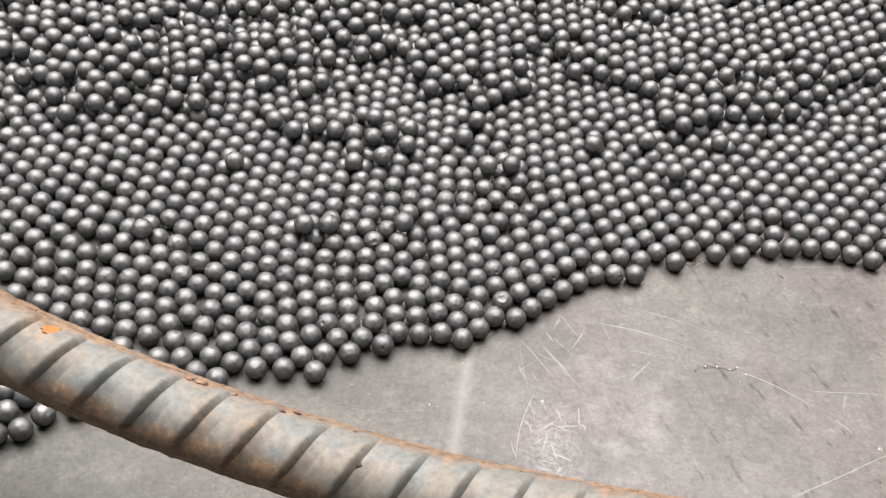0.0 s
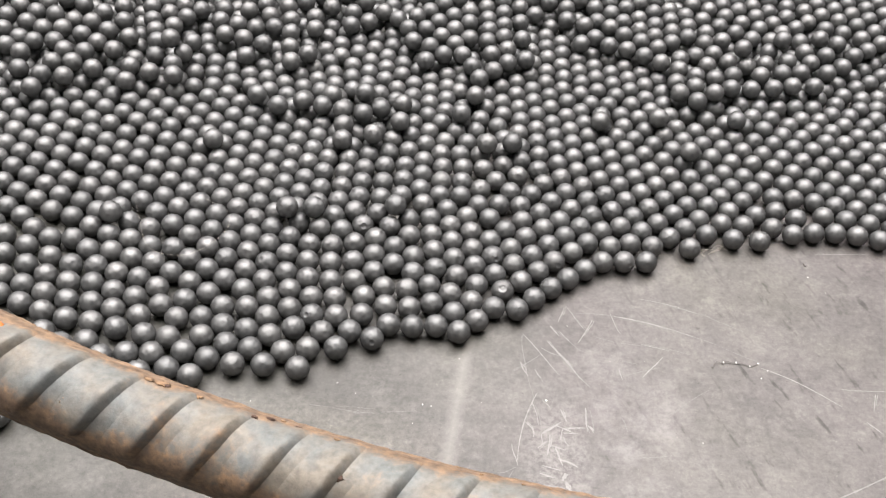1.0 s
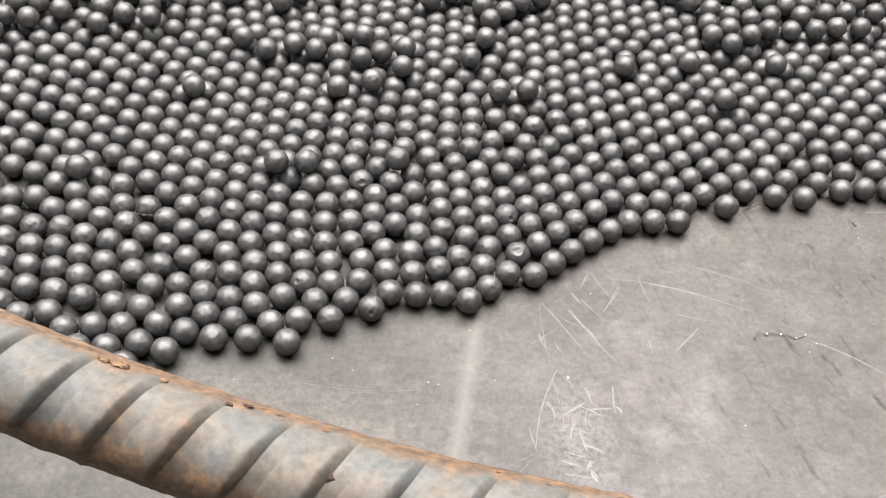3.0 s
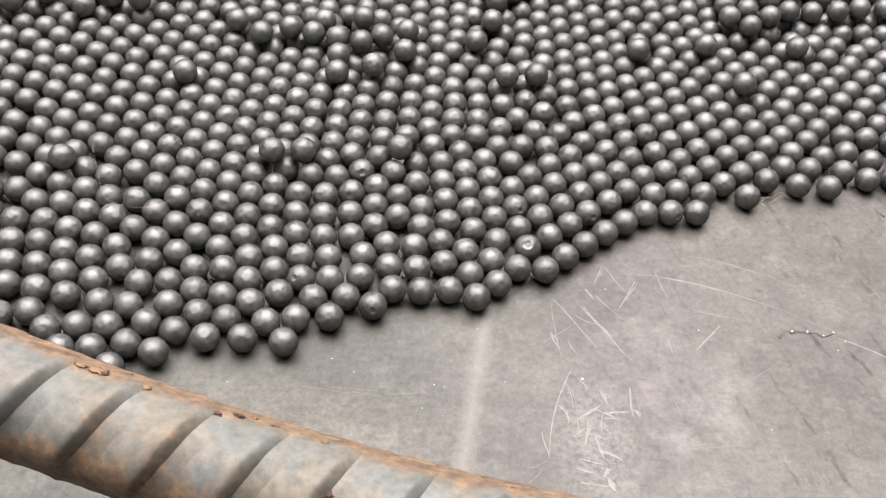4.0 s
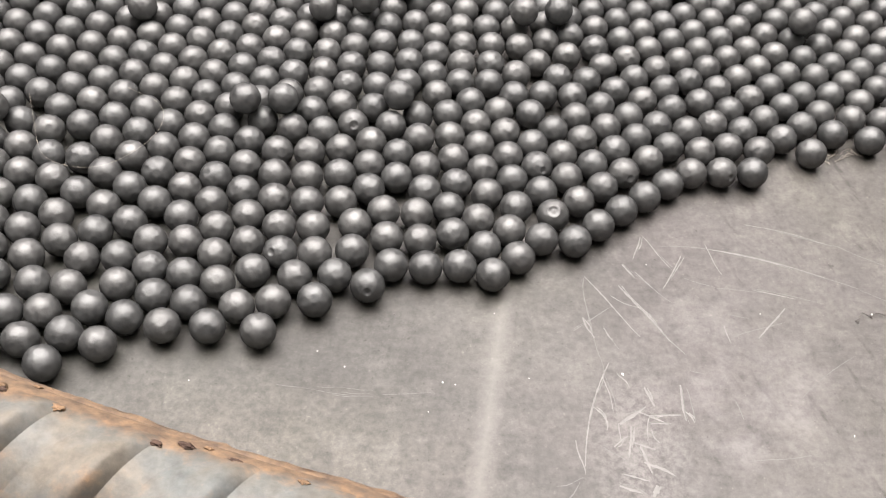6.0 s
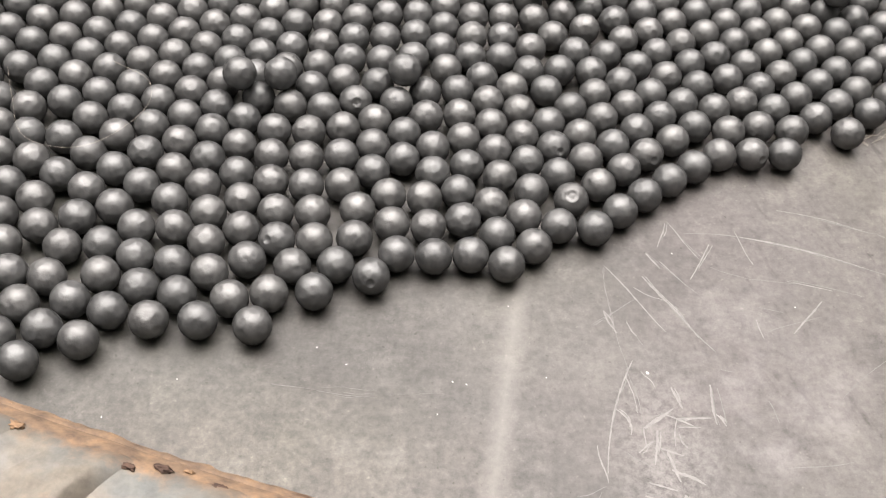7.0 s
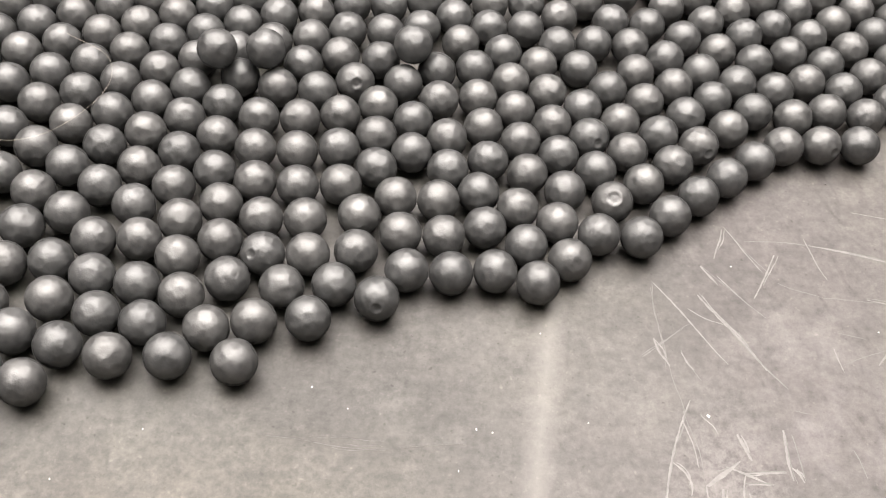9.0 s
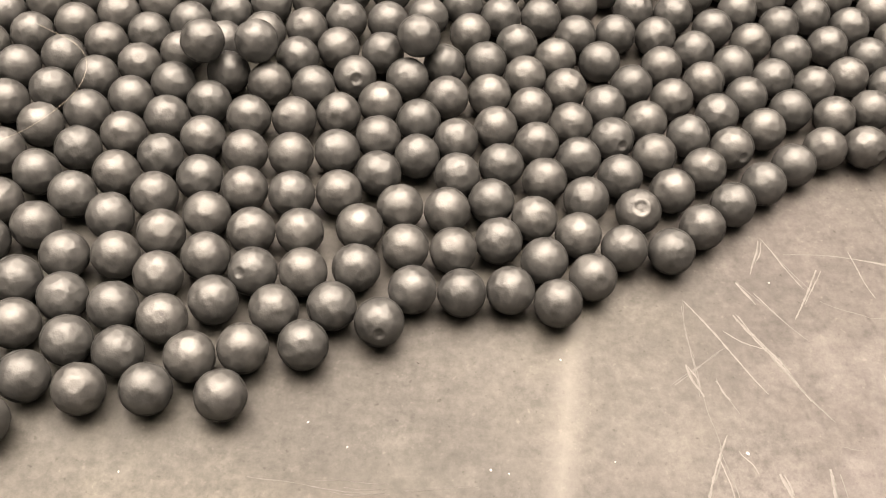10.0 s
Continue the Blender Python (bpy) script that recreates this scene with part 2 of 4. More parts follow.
# ---- setting ----
tagged(box("floor", (-3.2, -2.2, -0.21), (3.2, 3.9, -0.008), CONCRETE), "grey concrete workshop floor under the steel plate", "floor", kind="structure")
# walls and ceiling are unseen, added dark to keep the side light low
tagged(box("wall_north", (-3.3, 3.9, -0.21), (3.3, 4.0, 2.6), PLASTER), "unseen dark grey wall added to close the place around", "wall", kind="structure")
tagged(box("wall_south", (-3.3, -2.3, -0.21), (3.3, -2.2, 2.6), PLASTER), "unseen dark grey wall added to close the place around", "wall", kind="structure")
tagged(box("wall_west", (-3.3, -2.2, -0.21), (-3.2, 3.9, 2.6), PLASTER), "unseen dark grey wall added to close the place around", "wall", kind="structure")
tagged(box("wall_east", (3.2, -2.2, -0.21), (3.3, 3.9, 2.6), PLASTER), "unseen dark grey wall added to close the place around", "wall", kind="structure")
tagged(box("ceiling", (-3.3, -2.3, 2.6), (3.3, 4.0, 2.7), PLASTER), "unseen dark grey ceiling added to close the place above", "ceiling", kind="structure")

plate = tagged(box("steel_plate", (-0.62, -0.35, -0.008), (0.62, 0.85, 0.0), PLATE, 0.0008),
               "scratched grey sheet steel plate lying on the floor", "metal plate")

# scratches: start and end in millimetres, width, bow
LONG_SCRATCHES = [
    (52, 257.6, 63.8, 240.1, 0.5, 0), (60.4, 255.2, 70.8, 239, 0.8, 0), (57.8, 251.7, 64.4, 248.3, 0.35, 0),
    (67.7, 271.1, 65, 263.7, 0.5, 0), (68.1, 271.5, 74.1, 260.9, 0.35, 0), (77.3, 265.1, 71.3, 254.6, 0.5, 0),
    (84.1, 269.5, 86.9, 259.7, 0.4, -0.4), (84.7, 267.9, 113, 259.9, 0.5, 0.8), (95.7, 276.8, 116.1, 271.1, 0.3, 0.5),
    (93.6, 255.3, 103.8, 253, 0.35, 0), (61.9, 261.9, 64.7, 257.4, 0.6, 0), (64.8, 259.7, 70, 253, 0.35, 0),
    (55.5, 232.5, 47.5, 205.6, 0.6, -1.4), (50.5, 220.7, 53.1, 214.6, 0.7, 1.2), (53.8, 228.7, 55.2, 219.6, 0.35, 0),
]
SHORT_SCRATCHES = [
    (50.4, 245.1, 52.6, 239.2, 0.65, 0), (100.5, 249.9, 92.3, 240.8, 0.65, 0), (63, 218.8, 70.3, 219.1, 0.65, 0),
    (63, 218.8, 61.7, 212.4, 0.45, 0), (63.2, 216.7, 67.7, 216.9, 0.45, 0), (71.1, 227.1, 71.2, 217.6, 0.91, 0),
    (71.6, 220.1, 73.2, 217.4, 0.78, 0), (46, 212, 47.3, 203.9, 0.45, 0), (57.1, 229.9, 59.5, 226.1, 0.45, 0),
    (55.9, 216.5, 61.5, 220.4, 0.45, 0), (55.9, 216.5, 55.9, 212.3, 0.45, 0), (55.1, 242.2, 57.1, 238.7, 0.45, 0),
    (84.4, 244.1, 85.2, 239.1, 0.45, 0),
]
EAST_SCRATCHES = [
    (135, 247.2, 159.7, 232.3, 0.7, 1), (173.1, 238.1, 170.4, 230.8, 0.6, 0), (166.6, 226.3, 170.7, 222, 0.7, 0),
    (141.9, 193.3, 180.9, 211.6, 0.7, 0), (161.5, 239.6, 189.2, 239, 0.5, 0), (179.4, 215.9, 180.2, 213.5, 1, 0),
    (168.2, 304.3, 190.4, 305.8, 0.5, 0),
]
SCRIBBLES = [
    (62.9, 226.1, 64.6, 221.1, 0.85, 0), (56.2, 216.2, 62.5, 221, 0.85, 0), (58.7, 215.9, 57.3, 208.1, 0.85, 0),
    (60, 211.1, 61.9, 204.6, 1.02, 0), (60.5, 207.3, 66.8, 204.2, 1.02, 0), (55.4, 204.3, 61, 202.7, 0.59, 0),
    (62.5, 201.8, 61.5, 199, 1.36, 0), (54.9, 197.3, 62, 196.3, 0.85, 0), (62.2, 198.7, 63.8, 195, 1.36, 0),
    (54.4, 201.5, 59.1, 199.8, 1.02, 0), (54.2, 210.8, 57.7, 213.5, 0.59, 0), (62.9, 215.1, 64.2, 211.9, 0.59, 0),
    (59.9, 219.9, 66.4, 217.2, 0.59, 0), (58.4, 212, 63.3, 210.3, 0.59, 0),
]

# fainter scores: start, end, width
FAINT_NORTH = [
    (51.5, 256.6, 52.0, 239.1, 0.25), (71.8, 268.3, 86.7, 267.6, 0.3), (86.7, 267.6, 104.9, 263.1, 0.3), (104.9, 263.1, 121.3, 256.4, 0.35),
    (121.3, 256.4, 137.5, 248.6, 0.3), (104.2, 274.9, 118.6, 270.6, 0.35), (118.6, 270.6, 132.0, 263.2, 0.35), (93.6, 255.7, 110.4, 251.7, 0.25),
    (99.2, 224.8, 114.8, 236.8, 0.25), (85.4, 240.6, 99.6, 245.8, 0.25), (68.6, 270.7, 75.7, 260.3, 0.25), (62.2, 262.1, 73.0, 250.4, 0.3),
    (60.5, 254.6, 73.9, 235.6, 0.5), (70.9, 226.8, 71.8, 217.0, 0.35), (72.6, 226.3, 73.2, 217.5, 0.35), (48.0, 241.1, 58.0, 248.5, 0.3),
    (83.6, 208.0, 97.9, 210.0, 0.3), (41.5, 196.3, 46.1, 202.0, 0.4),
]
FAINT_MIDDLE = [
    (41.0, 200.9, 47.0, 203.0, 0.25), (58.2, 213.0, 61.0, 207.2, 0.4), (54.5, 202.3, 60.2, 199.7, 0.35), (54.9, 197.7, 59.8, 196.0, 0.35),
    (51.9, 210.8, 56.7, 207.1, 0.3), (51.6, 257.9, 52.1, 246.4, 0.2), (52.1, 246.4, 52.8, 238.9, 0.3), (52.8, 238.9, 54.1, 230.3, 0.25),
    (54.1, 230.3, 55.8, 217.0, 0.22), (54.3, 230.7, 50.9, 222.1, 0.4), (50.9, 222.1, 48.7, 214.0, 0.4), (60.6, 255.4, 66.7, 246.9, 0.25),
    (66.7, 246.9, 73.8, 235.2, 0.6), (76.5, 258.6, 84.9, 255.2, 0.25), (84.9, 255.2, 96.8, 254.6, 0.22), (85.3, 247.6, 91.1, 246.3, 0.25),
    (62.9, 218.8, 70.5, 219.3, 0.4), (62.6, 217.2, 67.5, 216.8, 0.5),
]
FAINT_WEST = [
    (58.0, 219.0, 62.7, 221.1, 0.3), (55.3, 242.7, 58.2, 236.2, 0.25), (47.8, 241.3, 56.7, 247.7, 0.25), (74.2, 230.9, 77.3, 230.3, 0.25),
    (83.2, 223.6, 84.4, 218.4, 0.4), (-19.7, 223.9, -11.8, 222.9, 0.2), (-11.8, 222.9, 1.8, 221.4, 0.25), (-7.4, 221.7, 1.1, 221.5, 0.2),
    (3.9, 222.1, 15.3, 222.9, 0.18), (-4.2, 223.2, 1.7, 223.0, 0.2), (-5.2, 222.3, 1.2, 221.9, 0.2), (-11.1, 223.8, -3.2, 223.2, 0.15),
]

SCRATCH = plain_material("bright_scratch", (0.115, 0.111, 0.107), (0.21, 0.203, 0.196), 0.5, 0.0, 420, 0.0001)
FAINT = plain_material("faint_scratch", (0.09, 0.087, 0.084), (0.145, 0.14, 0.135), 0.5, 0.0, 330, 0.0001)


def scratch(x0, y0, x1, y1, wide, bow, k, mat=None):
    """A shallow, ragged, tapering score with raised edges, lying on the sheet."""
    rng = random.Random(k)
    bm = bmesh.new()
    vx, vy = x1 - x0, y1 - y0
    size = math.hypot(vx, vy)
    nx, ny = -vy / size, vx / size
    steps = max(8, int(size / 0.6))
    wander = rng.uniform(-0.25, 0.25)
    last = None
    for i in range(steps + 1):
        u = i / steps
        h = bow * 4 * u * (1 - u) + wander * math.sin(u * 5.5 + k) + rng.gauss(0, 0.02)
        w = wide * 0.4 * (0.2 + 0.75 * math.sin(math.pi * min(1, u * 0.9 + 0.08)) ** 0.6) * rng.uniform(0.55, 1.15)
        cx, cy = x0 + vx * u + nx * h, y0 + vy * u + ny * h
        row = [bm.verts.new(((cx + nx * w * s) / 1000, (cy + ny * w * s) / 1000, z / 1000)) for s, z in ((-1, 0.012), (0, 0.035), (1, 0.012))]
        if last:
            bm.faces.new((last[0], row[0], row[1], last[1]))
            bm.faces.new((last[1], row[1], row[2], last[2]))
        last = row
    part("scratch", bm, mat or SCRATCH, plate)


for k, row in enumerate(FAINT_NORTH + FAINT_MIDDLE + FAINT_WEST):
    scratch(*row, 0.03 * math.dist(row[:2], row[2:4]) * math.sin(k), k + 500, FAINT)
for k, row in enumerate(LONG_SCRATCHES + SHORT_SCRATCHES + EAST_SCRATCHES + SCRIBBLES):
    scratch(*row, k)
    if row[4] >= 0.5 and k % 2:
        x0, y0, x1, y1, wide, bow = row
        scratch(x0 + 0.7, y0 - 0.2, x0 * 0.3 + x1 * 0.7 + 0.5, y0 * 0.3 + y1 * 0.7, wide * 0.6, bow, k + 200)

# ---- bent reinforcing bar above the plate ----
BAR_R = 0.0112


def bar_axis(x):
    """The middle of the bar over its long, gently bowed stretch."""
    u = x / 0.1
    return Vector((x, 0.15594 - 0.02555 * u + 0.00414 * u * u - 0.00057 * u ** 3, 0.06097 - 0.00210 * u + 0.00855 * u * u - 0.00054 * u ** 3))


def bar_line():
    pts = [bar_axis(-0.16 + 0.35 * i / 380) for i in range(381)]
    for end in (0, 1):
        tip = pts[0] if end == 0 else pts[-1]
        way = (pts[0] - pts[1]).normalized() if end == 0 else (pts[-1] - pts[-2]).normalized()
        flat = Vector((way.x, way.y, 0)).normalized()
        slope = math.atan2(way.z, math.hypot(way.x, way.y))
        run = []
        for _ in range(190):
            aim = -0.62 if tip.z > 0.024 else 0.0
            slope += (aim - slope) * 0.07
            tip = tip + (flat * math.cos(slope) + Vector((0, 0, math.sin(slope)))) * 0.0011
            tip.z = max(tip.z, 0.0112)
            run.append(tip.copy())
        pts = run[::-1] + pts if end == 0 else pts + run
    return pts


def bar_frames():
    pts = bar_line()
    n, s, out = len(pts), 0.0, []
    for i, p in enumerate(pts):
        way = (pts[min(i + 1, n - 1)] - pts[max(i - 1, 0)]).normalized()
        front = Vector((0.0, -0.50, 0.87))
        front = (front - way * front.dot(way)).normalized()
        if i:
            s += (p - pts[i - 1]).length
        out.append((s, p, front, way.cross(front)))
    return out


def grid_mesh(name, rings, closed, seam, parent=None, caps=False):
    """A skin over rings of points; seam says how near the long seams each point lies."""
    n, m = len(rings), len(rings[0])
    verts = [v for ring in rings for v in ring]
    faces = []
    for i in range(n - 1):
        for j in range(m if closed else m - 1):
            k = (j + 1) % m
            faces.append((i * m + j, i * m + k, (i + 1) * m + k, (i + 1) * m + j))
    if caps:
        faces.append(tuple(range(m))[::-1])
        faces.append(tuple((n - 1) * m + j for j in range(m)))
    me = bpy.data.meshes.new(name)
    me.from_pydata(verts, [], faces)
    me.attributes.new("seam", "FLOAT", "POINT").data.foreach_set("value", seam)
    me.materials.append(REBAR)
    me.polygons.foreach_set("use_smooth", [True] * len(me.polygons))
    ob = new(name, me)
    if parent:
        ob.parent = parent
    return ob


# lower side wider and stronger: its rust, plus plate bounce light painted in
def near_seam(a):
    return max(0.0, 1 - (a - math.pi / 2) / -1.3) * 1.15 if 0 < a < math.pi / 2 else max(0.0, 1 - abs(abs(a) - math.pi / 2) / 0.8)


RIB_STEP, RIB_LEAN, RIB_START = 0.0144, 0.0047, 0.0131


def build_bar():
    frames = bar_frames()
    length = frames[-1][0]
    marks = np.array([f[0] for f in frames])
    bar = tagged(new("reinforcing_bar"), "bent ribbed grey steel reinforcing bar with rusty seams", "steel bar")
    bar.empty_display_size = 0.02

    def at(s, a, r):
        i = int(np.clip(np.searchsorted(marks, s), 1, len(frames) - 1))
        u = (s - marks[i - 1]) / (marks[i] - marks[i - 1])
        p, f, d = (frames[i - 1][k].lerp(frames[i][k], u) for k in (1, 2, 3))
        return p + (f * math.cos(a) + d * math.sin(a)) * r

    around, rings, seam = 72, [], []
    for s, p, f, d in frames:
        ring = []
        for j in range(around):
            a = 2 * math.pi * j / around
            r = BAR_R + noise.noise(p * 170 + Vector((0, 0, 2 * math.sin(a)))) * 0.00016
            ring.append(p + (f * math.cos(a) + d * math.sin(a)) * r)
            seam.append(near_seam((a + math.pi) % (2 * math.pi) - math.pi))
        rings.append(ring)
    grid_mesh("core", rings, True, seam, bar, True)
    for mid in (math.pi / 2, -math.pi / 2):
        rings, seam = [], []
        for s, p, f, d in frames:
            ring = []
            for j in range(9):
                v = j / 4 - 1
                a = mid + v * 0.2
                h = 0.0006 * max(0, 1 - v * v) ** 0.6 * (1 + 0.6 * noise.noise(Vector((s * 330, mid, v))) + 0.4 * noise.noise(Vector((s * 900, mid, v * 2))))
                ring.append(p + (f * math.cos(a) + d * math.sin(a)) * (BAR_R - 0.0003 + h))
                seam.append(1.0)
            rings.append(ring)
        grid_mesh("seam_rib", rings, False, seam, bar)
    profile = [(-0.62, -0.1), (-0.5, 0.12), (-0.38, 0.35), (-0.25, 0.6), (-0.13, 0.83), (-0.05, 0.97), (0.0, 1.0), (0.04, 0.9), (0.09, 0.6), (0.14, 0.25), (0.17, 0.03), (0.19, -0.15)]
    for side in (0, 1):
        for k in range(2, int(length / RIB_STEP) - 2):
            rings, seam = [], []
            for i in range(25):
                half = (i / 12 - 1) * 1.3
                a = half + math.pi * side
                tall = 0.0023 * max(0.0, math.cos(half * 1.28)) ** 1.1
                wide = RIB_STEP * (0.42 + 0.58 * max(0.0, math.cos(half)))
                ring = []
                for du, h in profile:
                    s = RIB_START + k * RIB_STEP - RIB_LEAN * half * (1 if side == 0 else -1) + du * wide
                    bit = 1 + 0.16 * noise.noise(Vector((s * 260, half * 3, k)))
                    ring.append(at(s, a, BAR_R + tall * h * bit - (0.0002 if tall < 0.0002 else 0)))
                    seam.append(near_seam((a + math.pi) % (2 * math.pi) - math.pi))
                rings.append(ring)
            grid_mesh("rib", rings, False, seam, bar)
    return bar


bar = build_bar()

# ---- the bed of steel balls ----
R = 4.1  # millimetres
# rows of balls lying on the plate: first and last ball, bow of the row and how many; or a single ball
FRONT_WEST = [
    (-137.4, 274.0, -105.2, 259.5, -1.1, 5), (-128.3, 261.5, -95.0, 250.5, -1.8, 5), (-58.9, 230.2, -43.2, 250.5, 1.1, 4), (-57.7, 246.8, -69.6, 224.8, -1.2, 4),
    (-52.4, 259.9, -72.8, 274.7, -1.4, 4), (-91.3, 273.3, -86.4, 248.5, -1.1, 4), (-72.8, 238.6, -82.7, 262.5, 0.6, 4), (-65.7, 262.4, -68.6, 245.5, -0.0, 3),
    (-45.8, 235.7), (-41.0, 242.4), (-51.1, 251.8), (-44.3, 260.4),
    (-59.0, 254.9), (-46.5, 268.3), (-39.9, 273.1), (-53.6, 272.5),
    (-83.2, 271.3), (-76.1, 267.2), (-80.8, 238.1), (-88.9, 236.6),
    (-75.6, 230.7), (-83.8, 230.2), (-115.2, 270.6), (-106.6, 267.7),
    (-98.4, 267.9), (-96.9, 259.1), (-73.4, 259.5), (-138.9, 265.9),
]
FRONT_MIDDLE = [
    (-24.5, 235.2, -35.2, 248.5, 0.2, 3), (-22.0, 243.5, -13.5, 258.3, -0.1, 3), (-12.6, 244.5, -4.7, 259.5, -0.3, 3), (-27.5, 252.3, -30.6, 269.4, 0.7, 3),
    (4.8, 255.5, 2.5, 272.5, 0.1, 3), (-35.8, 236.0), (-0.6, 249.1), (-37.0, 256.8),
    (-21.7, 258.1), (-4.5, 268.0), (-14.5, 266.4), (-22.7, 266.2),
    (-37.6, 265.1), (-16.5, 274.5),
]
FRONT_EAST = [
    (49.8, 265.2, 76.0, 286.0, 0.5, 5), (41.3, 265.5, 18.6, 274.7, 0.7, 4), (13.0, 255.2, 10.7, 272.2, 0.1, 3), (35.4, 259.2, 19.5, 266.1, 0.5, 3),
    (44.9, 273.6, 58.5, 283.9, -0.2, 3), (35.7, 275.8, 20.7, 282.9, -0.6, 3), (21.1, 256.0), (29.0, 253.8),
    (12.8, 280.4), (42.4, 281.4), (49.5, 286.8), (35.1, 285.2),
]
FAR_WEST_FRONT = [
    (-121.1, 302.5, -149.8, 291.9, 0.5, 4), (-98.4, 291.9, -107.7, 276.1, -0.9, 3), (-128.2, 307.7, -147.0, 299.6, 0.2, 3), (-95.6, 283.6),
    (-98.9, 276.1), (-142.2, 285.0), (-131.4, 280.2), (-123.0, 275.1),
    (-115.9, 279.6), (-144.6, 308.2), (-111.1, 307.8), (-153.3, 304.9),
    (-113.1, 299.9), (-146.6, 277.5),
]
FAR_WEST_REAR = [
    (-166.7, 356.5, -125.5, 324.5, -2.4, 7), (-103.1, 320.7, -140.1, 342.0, -0.3, 6), (-162.2, 340.4, -126.8, 316.0, -0.9, 6), (-96.2, 324.0, -125.3, 341.7, -2.0, 5),
    (-116.9, 347.5, -95.6, 333.8, -0.0, 4), (-156.5, 326.5, -135.6, 311.4, -0.2, 4), (-111.2, 353.7, -95.3, 342.0, -0.1, 3), (-164.9, 365.2, -152.6, 352.0, -0.0, 3),
    (-151.0, 361.2, -134.3, 362.8, -0.9, 3), (-132.3, 354.8, -121.7, 368.6, -0.9, 3), (-100.9, 356.2), (-96.1, 315.1),
    (-103.4, 311.3), (-157.0, 367.7), (-132.4, 346.2), (-140.2, 352.9),
    (-130.2, 370.8), (-125.1, 350.1), (-151.4, 312.9), (-157.9, 318.2),
    (-118.9, 318.8), (-110.2, 316.0), (-119.0, 356.2), (-107.0, 361.6),
    (-115.2, 363.5), (-99.6, 365.6), (-120.0, 310.7),
]
MIDDLE_WEST = [
    (-32.5, 277.2, -68.6, 301.8, 0.7, 6), (-47.1, 277.5, -76.3, 298.4, 0.1, 5), (-33.1, 286.3, -54.3, 300.1, 0.0, 4), (-60.4, 277.1, -73.8, 286.6, 0.2, 3),
    (-92.1, 298.6, -87.8, 280.8, -0.3, 3), (-33.1, 295.0), (-40.1, 299.3), (-84.3, 295.9),
    (-79.6, 279.1),
]
MIDDLE_CENTRE = [
    (-8.2, 275.1, 19.9, 291.8, 0.9, 5), (-9.1, 284.5, 11.1, 299.0, -1.6, 4), (-25.4, 292.1, -1.7, 297.0, -1.9, 4), (-24.7, 275.1),
    (-17.2, 283.3), (-25.4, 283.5), (19.2, 299.9), (10.7, 307.3),
    (3.5, 303.4), (-6.7, 303.6), (-14.2, 300.3), (-22.4, 300.5),
    (-17.3, 308.0),
]
MIDDLE_EAST = [
    (64.7, 289.4, 33.8, 302.7, 1.2, 5), (53.8, 309.9, 78.1, 299.8, -0.4, 4), (71.8, 294.5, 54.7, 301.2, 0.1, 3), (41.9, 290.5, 26.9, 297.2, 0.2, 3),
    (84.0, 306.4, 68.4, 311.1, 0.9, 3), (82.8, 290.3), (27.5, 288.4), (47.2, 304.3),
    (26.3, 305.4), (41.4, 310.3), (32.5, 310.8),
]
EDGE_EAST = [
    (202.4, 306.6, 159.6, 310.3, -3.5, 6), (209.8, 314.3, 174.4, 321.2, -0.7, 5), (125.2, 307.7, 145.6, 305.7, -0.7, 3), (123.5, 315.8, 140.8, 313.9, -0.7, 3),
    (143.1, 327.5, 152.1, 313.3, -0.9, 3), (128.4, 323.8), (136.4, 321.3), (134.5, 329.3),
    (163.0, 319.2), (155.5, 322.7), (206.6, 322.7), (198.1, 325.3),
]
BEHIND_EDGE_EAST = [
    (164.2, 364.6, 122.3, 371.8, 1.4, 6), (122.4, 348.0, 154.7, 340.8, -0.8, 5), (157.7, 356.9, 124.3, 363.0, 0.2, 5), (234.0, 423.3, 203.9, 400.5, 0.1, 5),
    (124.0, 339.6, 148.4, 334.0, -0.7, 4), (219.6, 400.1, 241.9, 420.6, 0.7, 4), (197.0, 393.4, 170.7, 390.2, 0.8, 4), (143.0, 350.7, 160.4, 348.8, 0.7, 3),
    (212.1, 415.4, 226.2, 426.6, -0.3, 3), (125.8, 331.6), (135.0, 353.6), (156.5, 330.9),
    (162.1, 373.5), (120.4, 404.2), (120.0, 395.6), (211.6, 397.7),
    (228.9, 399.3), (236.6, 406.3), (195.4, 401.8),
]
RIM_EAST = [
    (94.5, 300.7, 85.4, 344.8, 1.4, 6), (97.5, 315.3, 92.1, 360.0, 1.3, 6), (106.8, 312.2, 99.5, 355.6, 1.5, 6), (107.7, 342.5, 117.1, 310.4, -1.2, 5),
    (105.6, 376.5, 106.0, 412.2, 0.3, 5), (119.8, 323.1, 114.5, 349.6, 0.7, 4), (118.1, 357.5, 102.3, 363.6, 0.4, 3), (91.4, 411.4, 91.2, 393.3, -0.1, 3),
    (98.4, 407.1, 98.2, 388.9, -0.1, 3), (113.1, 407.9, 112.8, 390.4, -0.4, 3), (91.0, 291.1), (99.5, 291.6),
    (86.5, 298.6), (102.9, 299.9), (99.5, 307.4), (110.2, 305.1),
    (117.4, 299.9), (106.9, 352.7), (116.6, 365.6), (108.8, 369.0),
    (98.9, 371.0),
]
REAR_WEST = [
    (-88.3, 328.1, -50.1, 343.1, -1.2, 6), (-89.1, 319.2, -51.0, 334.7, -1.2, 6), (-89.7, 309.9, -51.7, 325.8, -0.4, 6), (-83.2, 304.2, -53.0, 317.1, -0.0, 5),
    (-87.8, 336.4), (-80.0, 339.1), (-61.1, 305.1), (-53.8, 308.9),
]
